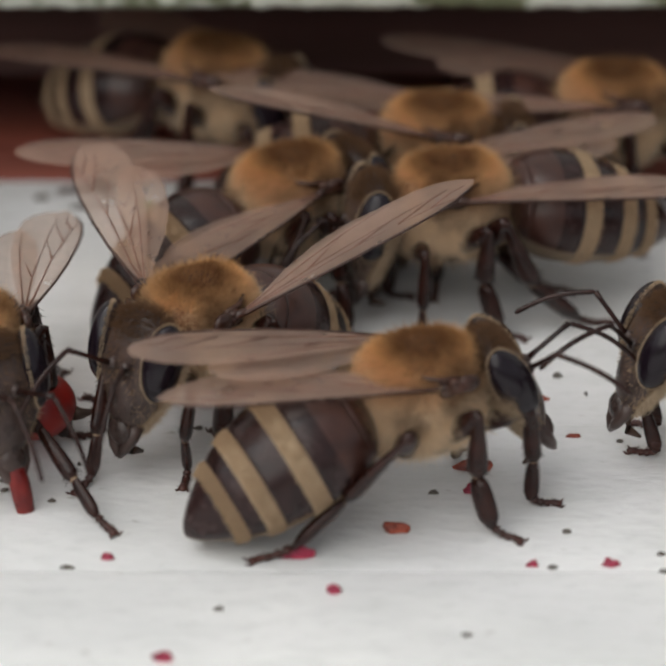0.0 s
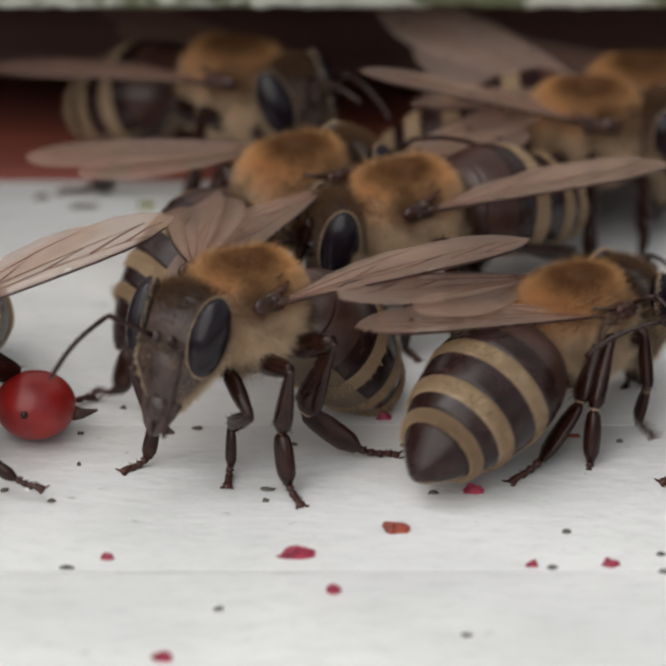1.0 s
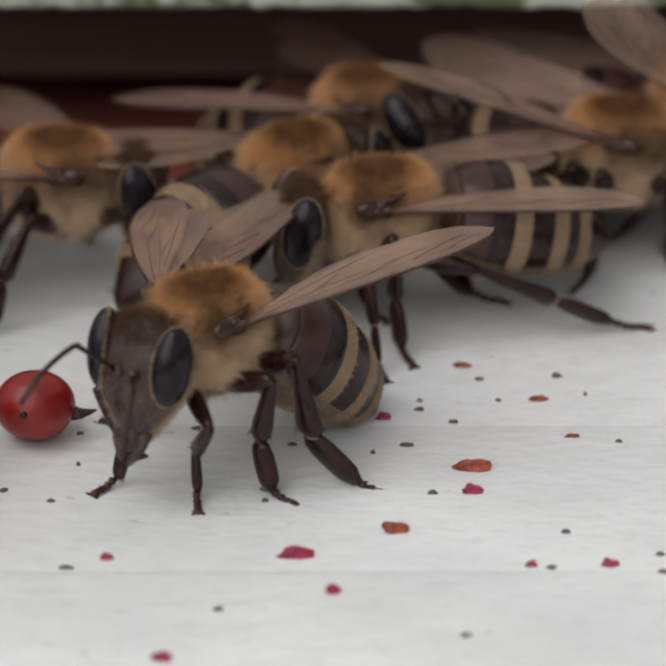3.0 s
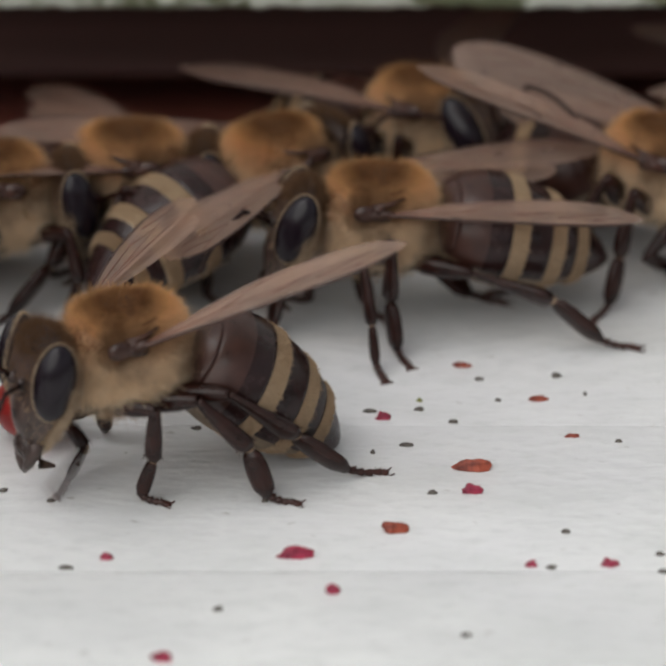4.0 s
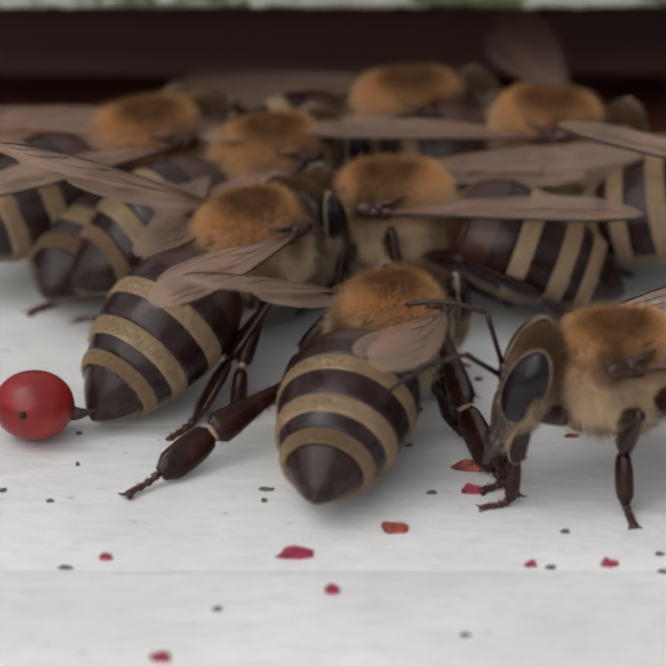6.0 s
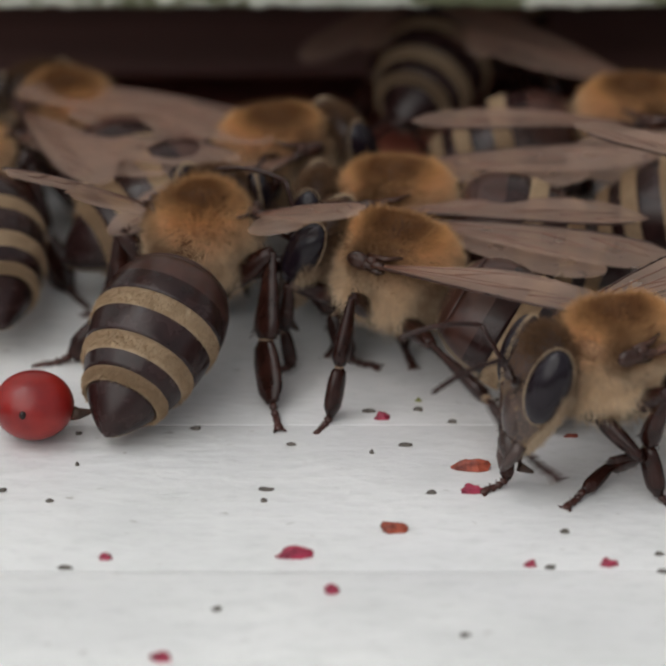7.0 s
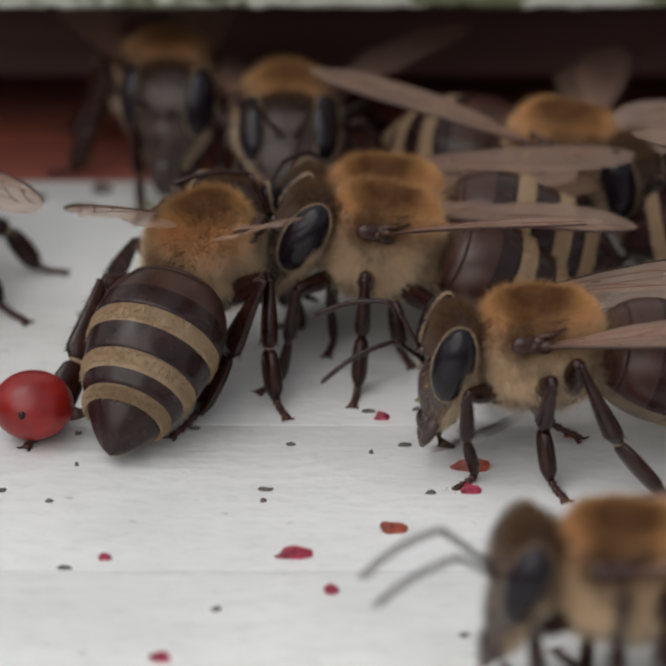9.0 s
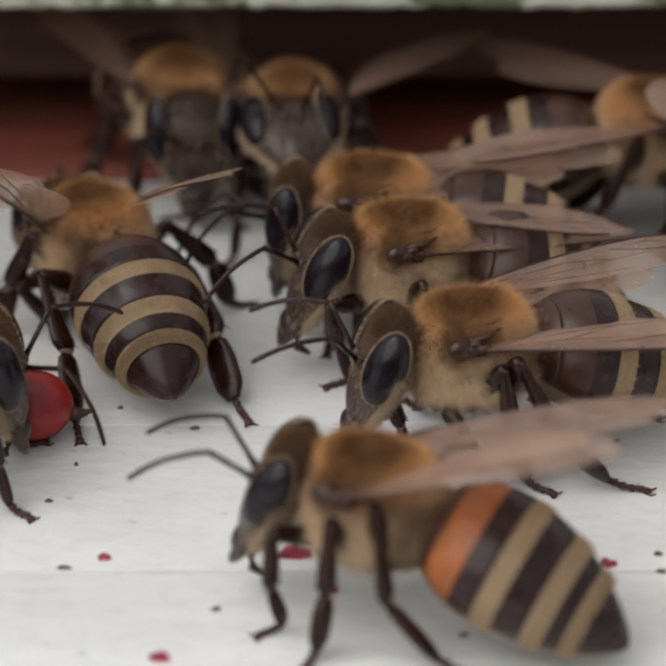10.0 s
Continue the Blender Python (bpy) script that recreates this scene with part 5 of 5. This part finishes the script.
    tails(bee_n, (0, 12, 0), (4, 12, 0), (4.5, 12, 0), (5, 12, 0), (5.5, 12, 0), (6, 12, 0), (10, 12, 0))
    wing(bee_n, 1, (0, 12, 6, 0), (4, 65, -6, 0), (4.5, 52, -1, 0), (5, 41, -2, 0), (10, 12, 6, 0))
    gait(bee_n)
    walk(bee_o.root, [(0, at(-24.16, 5.64, 0, 0.00, 0.0)), (4.2, at(-19.23, 5.64, 0, 0.00, 0.0)), (5, at(-10.24, 5.24, 0, 0.00, 0.0)), (5.5, at(-6.55, 6.24, 8, 0.00, 0.0)), (6, at(-7.06, 6.85, 30, 0.00, 0.0)), (6.9, at(-9.73, 9.86, 110, -0.17, 0.0)), (7.5, at(-12.68, 10.77, 178, -0.28, 0.0)), (8, at(-12.14, 8.91, 190, -0.39, -0.3)), (8.3, at(-8.80, 12.28, 220, -0.21, 4.4)), (8.5, at(-7.10, 13.53, 252, -0.10, 7.6)), (9, at(-6.56, 13.97, 281, -0.15, 5.7)), (9.5, at(-6.41, 11.97, 270, -0.20, 3.8)), (10, at(-5.87, 11.79, 287, -0.13, 2.5))])
    heads(bee_o, (0, 0, -8), (7.5, 0, -8), (8, 0, -8), (8.5, -24, 7), (9.5, -28, -10), (10, -19, -9))
    tails(bee_o, (0, 12, 0), (7.5, 12, 0), (8, 12, 0), (8.5, 12, 0), (9.5, 12, 0), (10, 12, 0))
    gait(bee_o)
    walk(bee_p.root, [(0, at(-23.20, 0.24, 0, 0.00, 0.0)), (3.2, at(-19.26, 0.25, 0, 0.00, 0.0)), (3.8, at(-13.84, 2.24, 5, 0.01, -0.0)), (4.5, at(-11.88, 3.10, 8, 0.04, -0.0)), (5, at(-9.90, 3.12, 14, 0.06, -0.1)), (5.5, at(-6.28, 5.44, 26, 0.23, -0.8)), (6, at(-6.61, 8.52, 60, -0.74, 0.3)), (6.5, at(-8.47, 6.65, 89, -0.49, 0.2)), (6.9, at(-12.85, 6.04, 104, -0.30, 0.1)), (7.3, at(-16.72, 5.48, 103, -0.10, 0.0)), (7.5, at(-16.77, 5.00, 100, 0.00, 0.0)), (8, at(-17.20, 5.00, 100, 0.00, 0.0)), (8.5, at(-18.20, 5.00, 102, 0.00, 0.0)), (9.5, at(-18.00, 4.60, 102, 0.00, 0.0)), (10, at(-19.50, 4.60, 104, 0.00, 0.0))])
    heads(bee_p, (0, 0, -8), (5, 0, -8), (5.5, 0, -8), (6, 0, -8), (7.5, 0, -8), (8, 0, -8), (10, 0, -8))
    tails(bee_p, (0, 16, 0), (5, 16, 0), (5.5, 16, 0), (6, 14, 4), (7.5, 16, 0), (8, 16, 0), (10, 16, 0))
    wing(bee_p, -1, (0, 30, 10, 0), (6.4, 30, 10, 0), (7.3, 70, 6, 0), (7.5, 44, 7, 0), (8, 38, 12, 0), (8.2, 66, 6, 0), (8.8, 30, 8, 0), (10, 30, 8, 0))
    gait(bee_p, {3: ((7.5, -11.39, 5.12), (8, -11.38, 5.12), (8.5, -10.84, 4.93), (9, -10.18, 5.04), (9.5, -10.17, 5.04),)})
    walk(bee_q.root, [(0, at(-25.18, -12.45, 0, 0.00, 0.0)), (8.8, at(-23.82, -12.07, 1, 0.03, 0.2)), (9.05, at(-19.99, -11.78, 2, 0.05, 0.3)), (9.3, at(-14.88, -11.49, 3, 0.08, 0.5)), (9.5, at(-14.12, -11.25, 1, 0.10, 0.6)), (10, at(-14.11, -10.97, 3, 0.14, 0.9))])
    heads(bee_q, (0, 0, -8), (10, 2, -6))
    tails(bee_q, (0, 16, 0), (10, 16, 0))
    gait(bee_q, {1: ((9.5, -10.57, -9.54),)})
    walk(bee_r.root, [(0, at(27.73, -25.81, 182, 0.00, 0.0)), (8.4, at(26.64, -25.23, 180, 0.02, 0.8)), (8.65, at(18.53, -25.01, 179, 0.02, 1.1)), (8.8, at(13.94, -24.76, 179, 0.02, 1.2)), (9, at(8.62, -24.10, 180, 0.03, 1.4)), (9.1, at(6.62, -23.11, 179, 0.02, 1.2)), (9.3, at(3.39, -22.57, 178, 0.02, 0.8)), (9.5, at(1.99, -22.78, 172, 0.02, 0.3)), (9.7, at(0.21, -21.43, 165, -0.08, 1.0)), (9.9, at(0.95, -19.67, 158, -0.17, 1.6)), (10, at(1.12, -19.55, 157, -0.21, 1.9))])
    heads(bee_r, (0, 0, -8), (9, 7, -0), (9.5, 9, -3), (10, 11, 8))
    tails(bee_r, (0, 16, -6), (9, 16, -6), (9.5, 16, -6), (10, 19, 0))
    wing(bee_r, 1, (0, 6, 10, 0), (9.5, 6, 12, 0), (9.8, 6, 26, 8), (10, 6, 27, 8))
    wing(bee_r, -1, (0, 8, 10, 0), (9.5, 8, 12, 0), (9.8, 8, 22, 0), (10, 8, 24, 0))
    gait(bee_r, {0: ((10, -2.36, -21.14),), 2: ((10, -1.01, -23.32),), 4: ((10, 4.74, -23.57),)})
    for i, bee in enumerate((bee_a, bee_b, bee_c, bee_d, bee_e, bee_f, bee_h, bee_i, bee_k, bee_l, bee_m, bee_n, bee_o, bee_p, bee_q, bee_r)):
        feel(bee, i)


motions()
